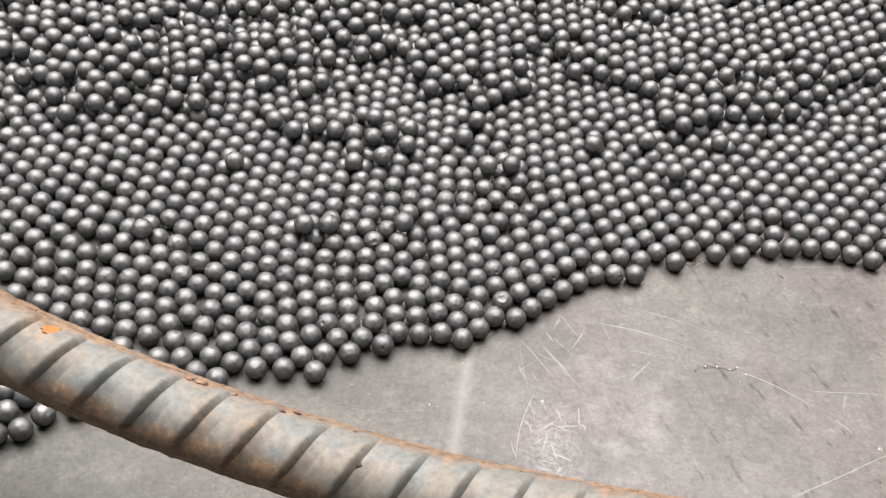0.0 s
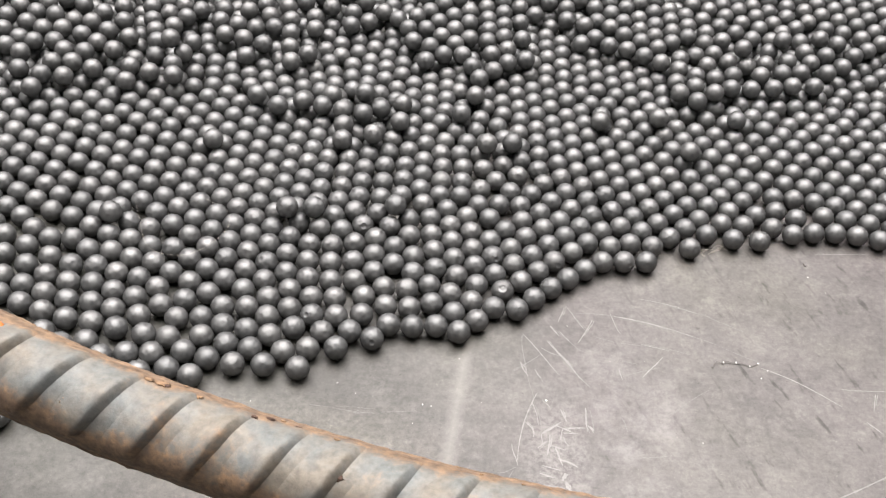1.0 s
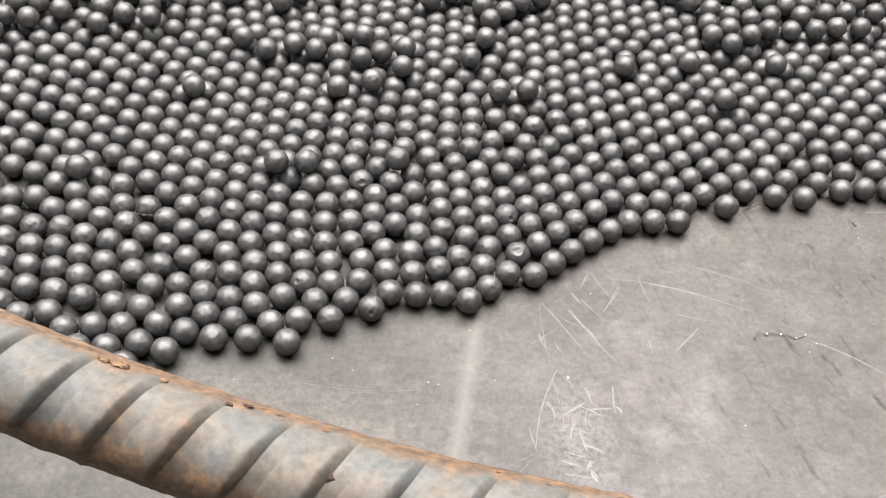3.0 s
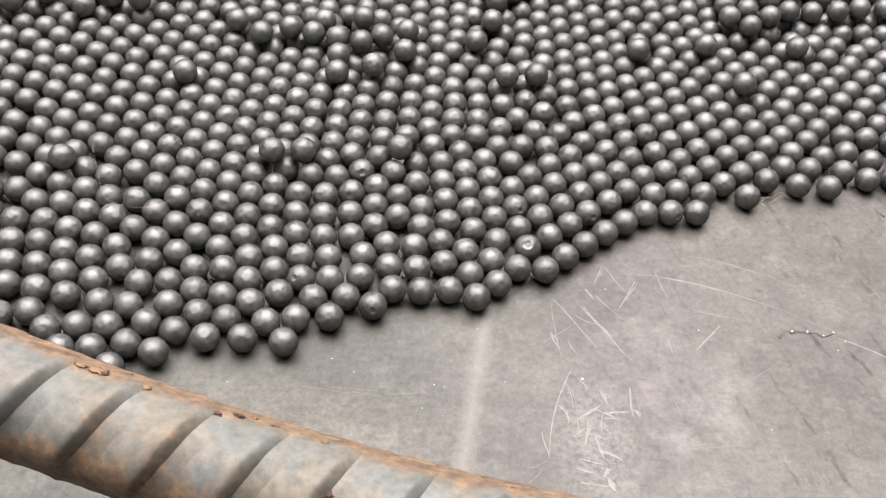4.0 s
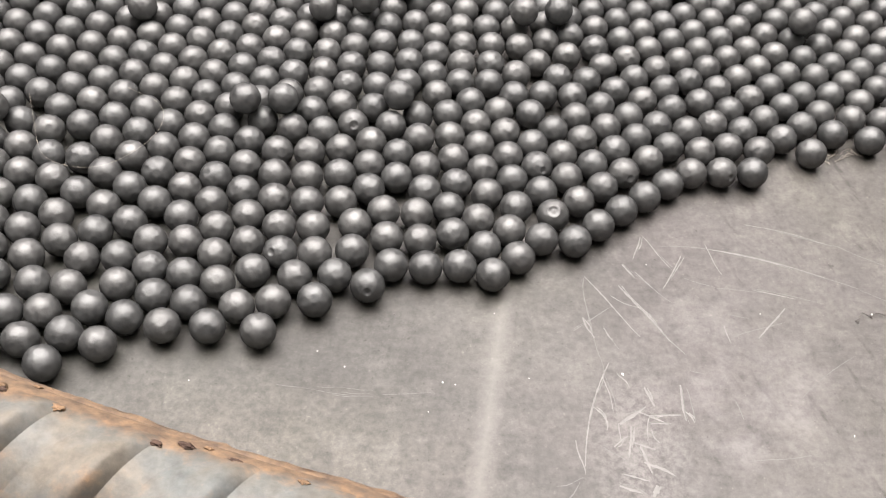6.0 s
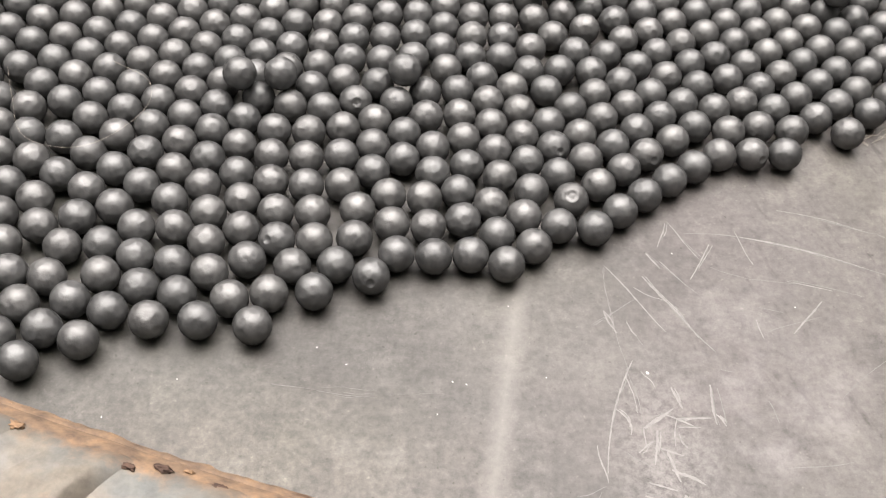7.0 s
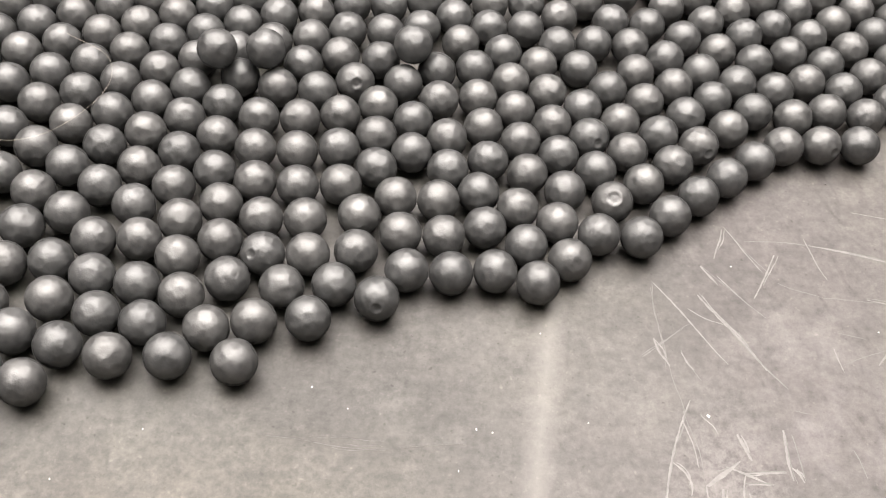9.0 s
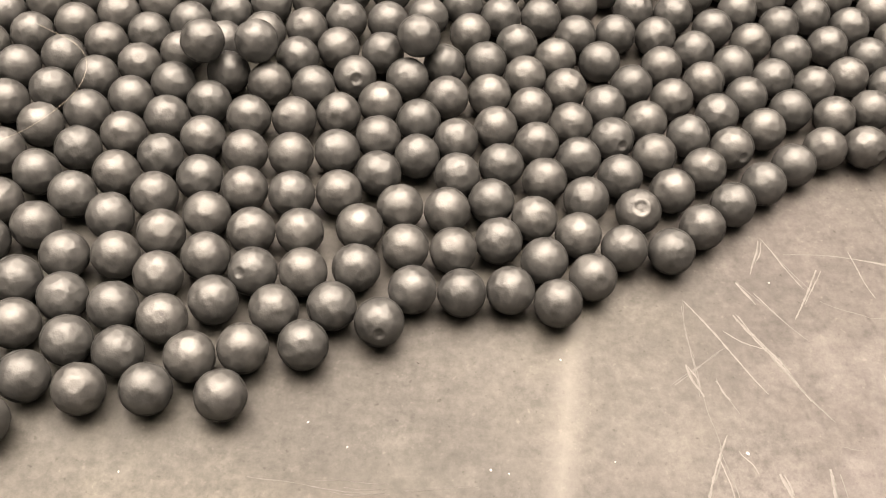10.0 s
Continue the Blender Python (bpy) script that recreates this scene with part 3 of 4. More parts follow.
REAR_CENTRE = [
    (-47.0, 303.4, -41.9, 338.4, 1.0, 5), (-9.3, 311.5, -6.4, 344.7, 0.5, 5), (-36.4, 332.6, -13.9, 341.7, 1.9, 4), (-15.6, 324.4, -38.7, 315.7, -0.9, 4),
    (-1.4, 309.8, -0.2, 327.8, -0.2, 3), (-23.1, 331.9, -37.8, 324.0, 0.6, 3), (8.7, 338.5, 7.3, 320.6, -0.2, 3), (-30.2, 303.0),
    (-15.1, 333.0), (0.5, 337.8), (-16.1, 316.1), (-39.6, 307.5),
    (-24.1, 314.3),
]
REAR_EAST = [
    (61.0, 314.7, 79.1, 331.5, 1.6, 4), (70.4, 344.2, 44.5, 331.8, 0.5, 4), (18.8, 308.7, 14.4, 324.6, 0.4, 3), (53.6, 318.0, 37.2, 317.5, -0.5, 3),
    (77.9, 340.2, 63.5, 331.4, 0.3, 3), (55.1, 344.8, 39.6, 338.7, -0.1, 3), (31.5, 339.2, 30.4, 322.1, 0.1, 3), (23.3, 338.5, 22.2, 322.1, 0.1, 3),
    (25.0, 314.1), (81.2, 314.9), (73.2, 317.9), (58.2, 325.1),
    (80.4, 323.3), (15.2, 333.4), (15.9, 342.2), (38.0, 326.5),
    (50.0, 325.8),
]
BEYOND_WEST = [
    (-77.1, 355.9, -72.3, 391.8, -0.3, 5), (-42.8, 346.9, -62.1, 362.9, 0.1, 4), (-59.7, 391.9, -36.4, 383.8, -0.0, 4), (-65.8, 386.2, -42.3, 377.3, 0.5, 4),
    (-28.4, 345.5, -41.7, 355.1, 0.2, 3), (-93.9, 350.1), (-93.2, 359.1), (-86.6, 354.2),
    (-82.9, 361.5), (-78.7, 347.5), (-86.5, 345.2), (-27.5, 353.7),
    (-33.3, 359.4), (-62.9, 353.7), (-63.2, 345.4), (-69.4, 359.0),
    (-89.5, 366.4), (-81.8, 369.7), (-28.0, 421.4), (-27.6, 410.7),
    (-29.9, 389.5), (-38.3, 391.9), (-75.3, 399.4), (-80.4, 391.1),
    (-67.2, 398.5), (-66.6, 377.3), (-60.4, 371.9),
]
BEYOND_CENTRE = [
    (-21.5, 416.4, 5.7, 395.9, -1.2, 5), (-7.6, 414.0, 12.7, 400.0, 0.2, 4), (-6.6, 422.4, 7.0, 413.2, 0.7, 3), (1.7, 346.5),
    (9.8, 347.6), (-14.6, 420.6), (-0.7, 428.1), (-24.3, 403.2),
    (-16.2, 401.8), (-1.6, 392.1), (11.6, 390.4), (-23.8, 395.0),
]
BEYOND_EAST = [
    (70.2, 370.4, 69.9, 423.7, 0.3, 7), (48.0, 374.0, 84.5, 353.6, 0.5, 6), (77.1, 366.4, 76.7, 411.0, -0.3, 6), (27.9, 347.3, 41.0, 378.5, -1.4, 5),
    (62.6, 374.5, 62.7, 400.8, 0.2, 4), (84.3, 415.6, 84.1, 389.2, 0.1, 4), (62.6, 357.4, 77.5, 349.0, 0.4, 3), (26.1, 363.4),
    (24.5, 355.1), (45.6, 366.1), (62.8, 348.9), (84.5, 363.1),
    (84.7, 371.3), (18.8, 394.3), (18.3, 385.6), (24.3, 402.6),
    (70.8, 433.9), (77.2, 428.8), (76.8, 419.4), (55.6, 387.7),
    (55.7, 396.3), (48.4, 391.7), (48.3, 382.5), (32.4, 393.9),
    (25.6, 381.1),
]
UNDER_BAR = [(-120.6, 205.4), (-114.7, 211.9), (-127.1, 212.4), (-122.4, 219.2), (-128.6, 203.3), (-134, 208), (-130.3, 221)]
BED_ROWS = (UNDER_BAR + FRONT_WEST + FRONT_MIDDLE + FRONT_EAST + FAR_WEST_FRONT + FAR_WEST_REAR + MIDDLE_WEST + MIDDLE_CENTRE + MIDDLE_EAST + EDGE_EAST + BEHIND_EDGE_EAST + RIM_EAST + REAR_WEST + REAR_CENTRE + REAR_EAST + BEYOND_WEST + BEYOND_CENTRE + BEYOND_EAST)
# grains of the packing: middle and reach of each, then its lattice as x and y polynomials in the two lattice steps
NEAR_GRAINS = [
    ((-67, 323, 86, 51, 131), (-32.78, -7.43, -0.1233, 0.04548, 0.08975, 0.1359, 0.005552, 0.02331, 0.02221, 0.009656), (295, -4.847, -8.275, 0.2189, -0.166, 0.0008598, -0.0139, -0.002662, -0.01202, -0.002808)),
    ((128, 347, 105, 51, 176), (188.7, 2.319, 8.742, -0.05307, -0.09701, 0.05457, 0.007857, -0.0009053, -0.01461, -0.001454), (359.8, -8.968, -1.522, 0.06275, 0.03555, -0.01627, 0.000688, 0.002299, 0.001997, -0.004171)),
    ((34, 298, 46, 37, 166), (11.81, -1.256, -8.894, -0.255, -0.5619, -0.61, 0.02196, -0.0006526, -0.07469, -0.06874), (297.4, 8.343, 5.774, -0.1411, -0.3559, 0.4963, -0.01472, -0.08839, -0.09719, 0.01701)),
    ((6, 380, 59, 20, 112), (11.32, -6.464, -6.71, -0.003946, -0.3861, -0.3359, -0.001906, 0.009219, 0.09409, 0.07288), (399.8, 4.625, -4.215, 0.1433, 0.434, 0.3093, 0.004196, -0.02923, -0.08729, -0.05453)),
]
REAR_GRAINS = [
    ((-146, 323, 55, 20, 109), (-145.4, -8.662, -1.856, 0.4782, 0.2551, -0.09587, 0.1667, 0.2867, 0.1508, 0.01276), (308, -3.362, -8.576, 0.3283, 0.3483, 0.0641, 0.0666, 0.1331, 0.1072, 0.01985)),
    ((96, 395, 35, 23, 122), (105, 0.09305, 7.427, 0.2287, 0.09999, 0.06218), (394.4, -9.019, -4.007, 0.1004, 0.09295, 0.113)),
    ((-112, 265, 33, 16, 163), (-108, -6.916, 1.248, -0.0286, 0.03413, 0.07463), (268.4, -6.303, -8.49, 0.4911, 0.398, 0.2438)),
    ((-75, 265, 51, 19, 119), (-67.73, 1.279, -5.924, -0.2887, -0.5363, -0.1851), (253.5, 8.064, 5.907, 0.3346, -0.4457, -0.4637)),
    ((-43, 391, 25, 14, -166), (-31.73, -7.817, -6.248, 0.06227, -0.1373, 0.3626), (389.8, 3.008, -5.802, 0.03499, 0.0833, -0.249)),
]
GRAINS = NEAR_GRAINS + REAR_GRAINS
# rows and single balls of the second layer, lying on the bed
STEP_WEST = [
    (-143.8, 365.0, -137.0, 391.1, 0.7, 4), (-107.9, 373.3, -90.9, 385.8, -0.3, 3), (-124.7, 397.8, -131.8, 383.1, -0.3, 3), (-97.8, 297.6),
    (-133.0, 373.3), (-158.6, 399.8), (-151.0, 396.0), (-161.5, 392.1),
    (-154.4, 387.9), (-142.6, 397.0), (-152.3, 377.8), (-169.2, 389.4),
    (-122.7, 379.6), (-117.0, 393.1), (-98.9, 391.0), (-87.8, 393.6),
    (-108.0, 383.2),
]
STEP_CENTRE = [
    (-9.6, 360.2, -34.7, 366.3, 0.4, 4), (-34.6, 303.9), (-24.9, 305.1), (5.3, 308.8),
    (-67.7, 339.5), (-17.0, 343.8), (40.8, 345.7), (51.0, 347.2),
    (-5.0, 347.7), (-17.1, 352.7), (6.5, 358.0), (-44.4, 362.5),
    (-2.5, 364.1), (30.6, 364.0), (6.3, 367.8), (-53.6, 369.0),
    (-23.0, 371.3), (-9.4, 374.0), (-61.7, 396.1), (-35.2, 398.7),
    (-42.2, 392.6), (15.5, 398.9), (35.7, 396.6), (38.7, 388.9),
    (44.5, 394.7), (36.0, 377.9),
]
STEP_EAST = [
    (125.2, 395.6, 141.0, 388.0, -0.1, 3), (149.0, 391.9, 168.3, 393.7, 0.8, 3), (123.5, 347.7), (88.7, 365.0),
    (112.9, 369.0), (147.2, 369.9), (125.6, 386.8), (134.8, 399.6),
    (142.9, 398.3), (132.4, 381.4), (177.3, 396.1), (187.4, 397.0),
]
SHEET_WEST = [
    (-155.4, 417.4, -130.6, 412.8, 0.6, 4), (-136.7, 425.3, -117.0, 414.8, -0.0, 3), (-93.0, 429.1, -104.9, 416.9, 0.5, 3), (-85.2, 426.5, -95.3, 413.5, -0.6, 3),
    (-166.0, 403.4), (-141.5, 406.5), (-149.6, 405.7), (-157.3, 409.5),
    (-175.4, 409.5), (-167.1, 413.7), (-163.5, 421.6), (-174.8, 421.3),
    (-132.4, 402.9), (-122.1, 406.9), (-112.5, 403.3), (-119.4, 425.4),
    (-168.1, 429.0), (-183.6, 409.6), (-185.8, 418.4), (-145.0, 428.9),
    (-152.2, 425.0), (-107.1, 426.7), (-102.3, 409.2), (-100.2, 401.3),
    (-75.7, 419.3), (-75.3, 428.4), (-72.4, 409.5),
]
SHEET_CENTRE = [
    (-45.0, 423.2, -43.7, 403.6, 0.2, 3), (15.6, 422.7, 28.5, 412.3, 0.6, 3), (43.0, 416.0, 59.5, 403.9, 0.7, 3), (-18.1, 422.4),
    (-33.9, 418.3), (-59.8, 415.4), (-67.8, 417.4), (-64.0, 407.1),
    (-51.7, 416.8), (-55.1, 403.9), (7.5, 422.3), (9.8, 412.9),
    (17.3, 409.6), (23.3, 404.1), (28.4, 423.8), (34.9, 417.5),
    (31.5, 404.6), (43.8, 424.7), (50.5, 420.0), (58.7, 419.3),
    (44.4, 406.4), (51.4, 400.8),
]
SHEET_EAST = [
    (106.3, 416.9, 127.6, 403.4, -0.2, 4), (129.5, 413.1, 145.8, 417.2, 0.4, 3), (85.4, 418.6), (98.1, 418.3),
    (113.3, 423.1), (120.3, 418.8), (127.5, 423.7), (141.1, 407.7),
    (151.7, 401.5), (142.9, 424.9), (151.5, 411.3), (159.6, 409.7),
]
SHEET_FAR_EAST = [
    (164.4, 402.6, 175.1, 430.4, -0.7, 4), (189.7, 441.9, 189.9, 414.2, 0.4, 4), (212.2, 421.8, 236.1, 439.0, -0.1, 4), (219.7, 436.2, 235.7, 448.4, 0.0, 3),
    (163.7, 442.8), (171.8, 449.0), (171.4, 439.2), (167.3, 432.0),
    (179.2, 444.5), (181.8, 436.7), (179.5, 414.6), (174.9, 405.3),
    (183.7, 406.9), (196.9, 448.0), (204.0, 442.5), (199.3, 434.2),
    (199.7, 423.2), (206.7, 430.7), (205.0, 413.8), (195.8, 407.3),
    (212.9, 440.8), (220.4, 446.9), (235.9, 429.3), (244.8, 441.4),
]
BACK_FAR_EAST = [
    (197.6, 486.5, 244.9, 464.1, -0.3, 7), (189.5, 469.4, 227.8, 452.7, 0.4, 6), (213.3, 488.2, 253.7, 471.5, -0.3, 6), (212.4, 467.9, 244.7, 454.0, 1.3, 5),
    (164.4, 453.9, 166.6, 480.2, -0.2, 4), (182.2, 484.2, 205.4, 473.0, -1.1, 4), (189.1, 459.2, 212.5, 450.3, 0.6, 4), (172.0, 458.1, 187.0, 450.5, 0.1, 3),
    (229.1, 490.2, 245.3, 484.1, 1.1, 3), (174.1, 477.2), (174.4, 467.7), (181.7, 463.8),
    (181.7, 474.2), (253.7, 490.1), (254.2, 481.9), (245.3, 494.0),
]
BACK_WEST = [
    (-172.0, 445.7, -140.2, 435.5, -0.1, 5), (-158.6, 449.4, -126.0, 439.1, -0.5, 5), (-186.2, 441.2, -169.7, 437.1, 0.9, 3), (-136.9, 450.1, -120.5, 444.9, 0.3, 3),
    (-160.3, 431.4), (-176.1, 432.0), (-184.3, 433.1), (-123.0, 453.7),
    (-103.2, 456.0), (-102.7, 441.8), (-95.2, 438.4), (-87.1, 437.4),
    (-100.7, 431.8), (-84.1, 456.0), (-74.0, 456.2),
]
BACK_CENTRE = [
    (21.2, 428.9, 43.4, 442.7, 1.1, 4), (-22.0, 446.4, -3.9, 434.2, 0.9, 3), (-32.0, 442.8, -47.2, 433.2, -0.0, 3), (16.4, 438.8, 30.7, 448.4, -0.2, 3),
    (43.8, 433.3, 58.9, 444.3, 0.3, 3), (-34.7, 428.4), (-27.7, 435.1), (-17.8, 431.8),
    (-10.4, 425.8), (-47.4, 443.4), (-54.5, 425.4), (-57.3, 433.7),
    (-64.4, 428.7), (-65.1, 437.3), (2.7, 429.0), (11.2, 432.3),
    (15.6, 448.7), (35.1, 429.6), (51.5, 448.8), (50.9, 429.2),
    (58.6, 432.1),
]
REAR_BACK_CENTRE = [
    (15.3, 469.1, 44.3, 452.8, -0.2, 5), (35.2, 467.5, 56.8, 455.1, 0.4, 4), (8.7, 461.8, 23.0, 453.8, 0.1, 3), (-65.2, 452.5),
    (-59.9, 462.4), (-45.5, 451.3), (-39.3, 461.9), (-36.2, 451.2),
    (-28.5, 453.9), (-30.7, 464.8), (-22.2, 460.1), (-14.1, 462.0),
    (-5.9, 461.4), (2.0, 457.2), (1.3, 468.4), (-15.1, 451.7),
    (49.6, 469.1), (57.2, 465.3),
]
BACK_EAST = [
    (73.5, 470.6, 109.6, 449.6, -0.2, 6), (80.7, 475.7, 109.8, 460.6, -0.1, 5), (106.0, 427.4, 137.5, 446.1, 0.2, 5), (120.2, 427.9, 145.2, 443.4, -0.8, 4),
    (156.8, 447.7, 159.2, 475.8, 0.5, 4), (73.4, 461.3, 88.0, 453.7, -1.0, 3), (88.3, 433.4, 101.9, 444.4, 0.2, 3), (100.2, 432.8, 114.6, 441.3, 0.9, 3),
    (149.7, 452.3, 150.0, 469.9, -0.1, 3), (65.6, 439.3), (63.5, 460.1), (65.6, 472.8),
    (64.4, 451.2), (73.1, 450.3), (81.1, 446.7), (80.4, 436.9),
    (92.5, 425.2), (94.6, 448.2), (116.9, 455.0), (121.2, 479.1),
    (129.1, 476.9), (125.7, 457.8), (122.6, 447.4), (130.3, 450.1),
    (135.8, 428.9), (144.9, 433.1), (142.4, 455.9), (142.7, 465.2),
    (152.7, 439.4), (151.7, 427.7), (159.7, 435.1), (151.3, 480.5),
]
TOP_ROWS = (STEP_WEST + STEP_CENTRE + STEP_EAST + SHEET_WEST + SHEET_CENTRE + SHEET_EAST + SHEET_FAR_EAST + BACK_FAR_EAST + BACK_WEST + BACK_CENTRE + REAR_BACK_CENTRE + BACK_EAST)

# front edge of the bed, from west to east
RIM = [(-320, 150), (-200, 172), (-128, 203), (-119, 206), (-112, 213), (-62, 231), (-37, 235), (-13, 243), (12, 255), (28, 253), (48, 265), (75, 286), (98, 291),
       (109, 303), (135, 306), (159, 310), (177, 312), (202, 307), (250, 300), (400, 285)]


def in_rows(rows):
    pts = []
    for row in rows:
        if len(row) == 2:
            pts.append(row)
            continue
        x0, y0, x1, y1 = row[:4]
        bow, count = (row[4], row[5]) if len(row) == 6 else (0.0, row[4])
        vx, vy = x1 - x0, y1 - y0
        size = math.hypot(vx, vy)
        for i in range(int(count)):
            u = i / (count - 1)
            h = bow * 4 * u * (1 - u)
            pts.append((x0 + vx * u - vy / size * h, y0 + vy * u + vx / size * h))
    return np.array(pts)


def rim_y(x):
    return np.interp(x, [p[0] for p in RIM], [p[1] for p in RIM])


def near_pairs(pts, reach):
    cells = {}
    keys = np.floor(pts / reach).astype(int)
    for i, (a, b) in enumerate(keys):
        cells.setdefault((a, b), []).append(i)
    pairs = []
    for (a, b), own in cells.items():
        around = [k for da in (-1, 0, 1) for db in (-1, 0, 1) for k in cells.get((a + da, b + db), ())]
        pairs += [(i, k) for i in own for k in around if i < k]
    pairs = np.array(pairs)
    d = pts[pairs[:, 0]] - pts[pairs[:, 1]]
    return pairs[np.hypot(d[:, 0], d[:, 1]) < reach]


def settle(pts, give, rounds):
    """Pushes balls that overlap apart; give says how readily each one moves."""
    for k in range(rounds):
        if k % 8 == 0:
            pairs = near_pairs(pts, 10.5)
        a, b = pairs[:, 0], pairs[:, 1]
        d = pts[a] - pts[b]
        size = np.hypot(d[:, 0], d[:, 1]) + 1e-6
        over = np.clip(2 * R + 0.03 - size, 0, None)
        push = d / size[:, None] * over[:, None] * 0.5
        share = (give[a] + give[b])[:, None]
        np.add.at(pts, a, push * 2 * give[a][:, None] / share)
        np.add.at(pts, b, -push * 2 * give[b][:, None] / share)
    return pts


def grain_sites(grain):
    (gx, gy, sx, sy, turn), px, py = grain
    i, j = [a.ravel() for a in np.meshgrid(np.arange(-22, 23), np.arange(-22, 23))]
    terms = [i * 0 + 1.0, i, j, i * i, i * j, j * j, i ** 3, i * i * j, i * j * j, j ** 3][:len(px)]
    q = np.stack([sum(c * t for c, t in zip(px, terms)), sum(c * t for c, t in zip(py, terms))], -1)
    c, s = math.cos(radians(turn)), math.sin(radians(turn))
    dx, dy = q[:, 0] - gx, q[:, 1] - gy
    far = ((c * dx + s * dy) / sx) ** 2 + ((-s * dx + c * dy) / sy) ** 2
    return q[np.argsort(far)][: int((far < 1).sum())]


def free_sites(pts, sites, gap):
    for q in sites:
        if q[1] > rim_y(q[0]) - 1 and np.hypot(pts[:, 0] - q[0], pts[:, 1] - q[1]).min() > gap:
            pts = np.concatenate([pts, [q]])
    return pts


# grains further off: middle and turn of their rows in degrees
FAR_GRAINS = [(-190, 250, 24), (-210, 330, 30), (-190, 450, 44), (-80, 450, 40), (0, 440, 32), (60, 440, 29), (130, 450, 26), (220, 450, 35), (240, 360, 35), (-200, 540, 44),
              (0, 540, 30), (200, 540, 35)]


def lay_bed():
    rng = np.random.default_rng(4)
    pts = in_rows(BED_ROWS)
    count = len(pts)
    for grain in GRAINS:
        pts = free_sites(pts, grain_sites(grain), 6.7)
    read = len(pts)
    seeds = np.array([(g[0], g[1]) for g in FAR_GRAINS], float)
    for k, (gx, gy, turn) in enumerate(FAR_GRAINS):
        c, s = math.cos(radians(turn)), math.sin(radians(turn))
        pitch = 8.45
        i, j = np.meshgrid(np.arange(-40, 41), np.arange(-45, 46))
        lx, ly = (i + 0.5 * (j % 2)) * pitch, j * pitch * 0.866
        q = np.stack([gx + c * lx - s * ly, gy + s * lx + c * ly], -1).reshape(-1, 2)
        q = q[(q[:, 0] > -250) & (q[:, 0] < 310) & (q[:, 1] < 560)]
        own = np.argmin(((q[:, None] - seeds[None]) ** 2).sum(-1), 1) == k
        q = q[own] + rng.normal(0, 0.22, (int(own.sum()), 2))
        pts = free_sites(pts, q, 7.0)
    # close holes that are wide enough for one more ball
    gx, gy = np.meshgrid(np.arange(-240, 300, 1.5), np.arange(140, 550, 1.5))
    holes = np.stack([gx.ravel(), gy.ravel()], -1)
    holes = holes[holes[:, 1] > rim_y(holes[:, 0]) + 6]
    best = np.full(len(holes), 1e9)
    for p in pts:
        best = np.minimum(best, (holes[:, 0] - p[0]) ** 2 + (holes[:, 1] - p[1]) ** 2)
    pts = free_sites(pts, holes[(best > 7.4 ** 2) | ((best > 6.3 ** 2) & (holes[:, 1] > 335))], 6.3)
    pts = free_sites(pts, holes[(best > 5.8 ** 2) & (holes[:, 1] > 345)], 5.8)
    give = np.concatenate([np.full(count, 0.12), np.full(read - count, 0.4), np.ones(len(pts) - read)])
    return settle(pts, give, 90)


bed = lay_bed()
bed = bed[(bed[:, 0] > -172 - 0.2 * (bed[:, 1] - 180)) & (bed[:, 0] < 300)]


# single balls lying on the second layer
THIRD = [(-110.3, 435.8), (-92.3, 441.2), (-85.3, 402.5), (113.1, 460.5), (130.0, 460.8), (157.0, 413.7), (176.5, 421.1), (-92.6, 394.8), (-89.2, 377.3)]


def hollows(pts):
    pairs = near_pairs(pts, 10.4)
    nb = {}
    for a, b in pairs:
        nb.setdefault(a, set()).add(b)
        nb.setdefault(b, set()).add(a)
    out = []
    for a, b in pairs:
        for c in nb[a] & nb[b]:
            if c > max(a, b):
                A, B, C = pts[a], pts[b], pts[c]
                d = 2 * (A[0] * (B[1] - C[1]) + B[0] * (C[1] - A[1]) + C[0] * (A[1] - B[1]))
                if abs(d) < 1e-3:
                    continue
                sa, sb, sc = A @ A, B @ B, C @ C
                o = np.array([(sa * (B[1] - C[1]) + sb * (C[1] - A[1]) + sc * (A[1] - B[1])) / d,
                              (sa * (C[0] - B[0]) + sb * (A[0] - C[0]) + sc * (B[0] - A[0])) / d])
                rr = ((A - o) ** 2).sum()
                if rr < 38:
                    out.append((o[0], o[1], R + math.sqrt(4 * R * R - rr)))
    return np.array(out)


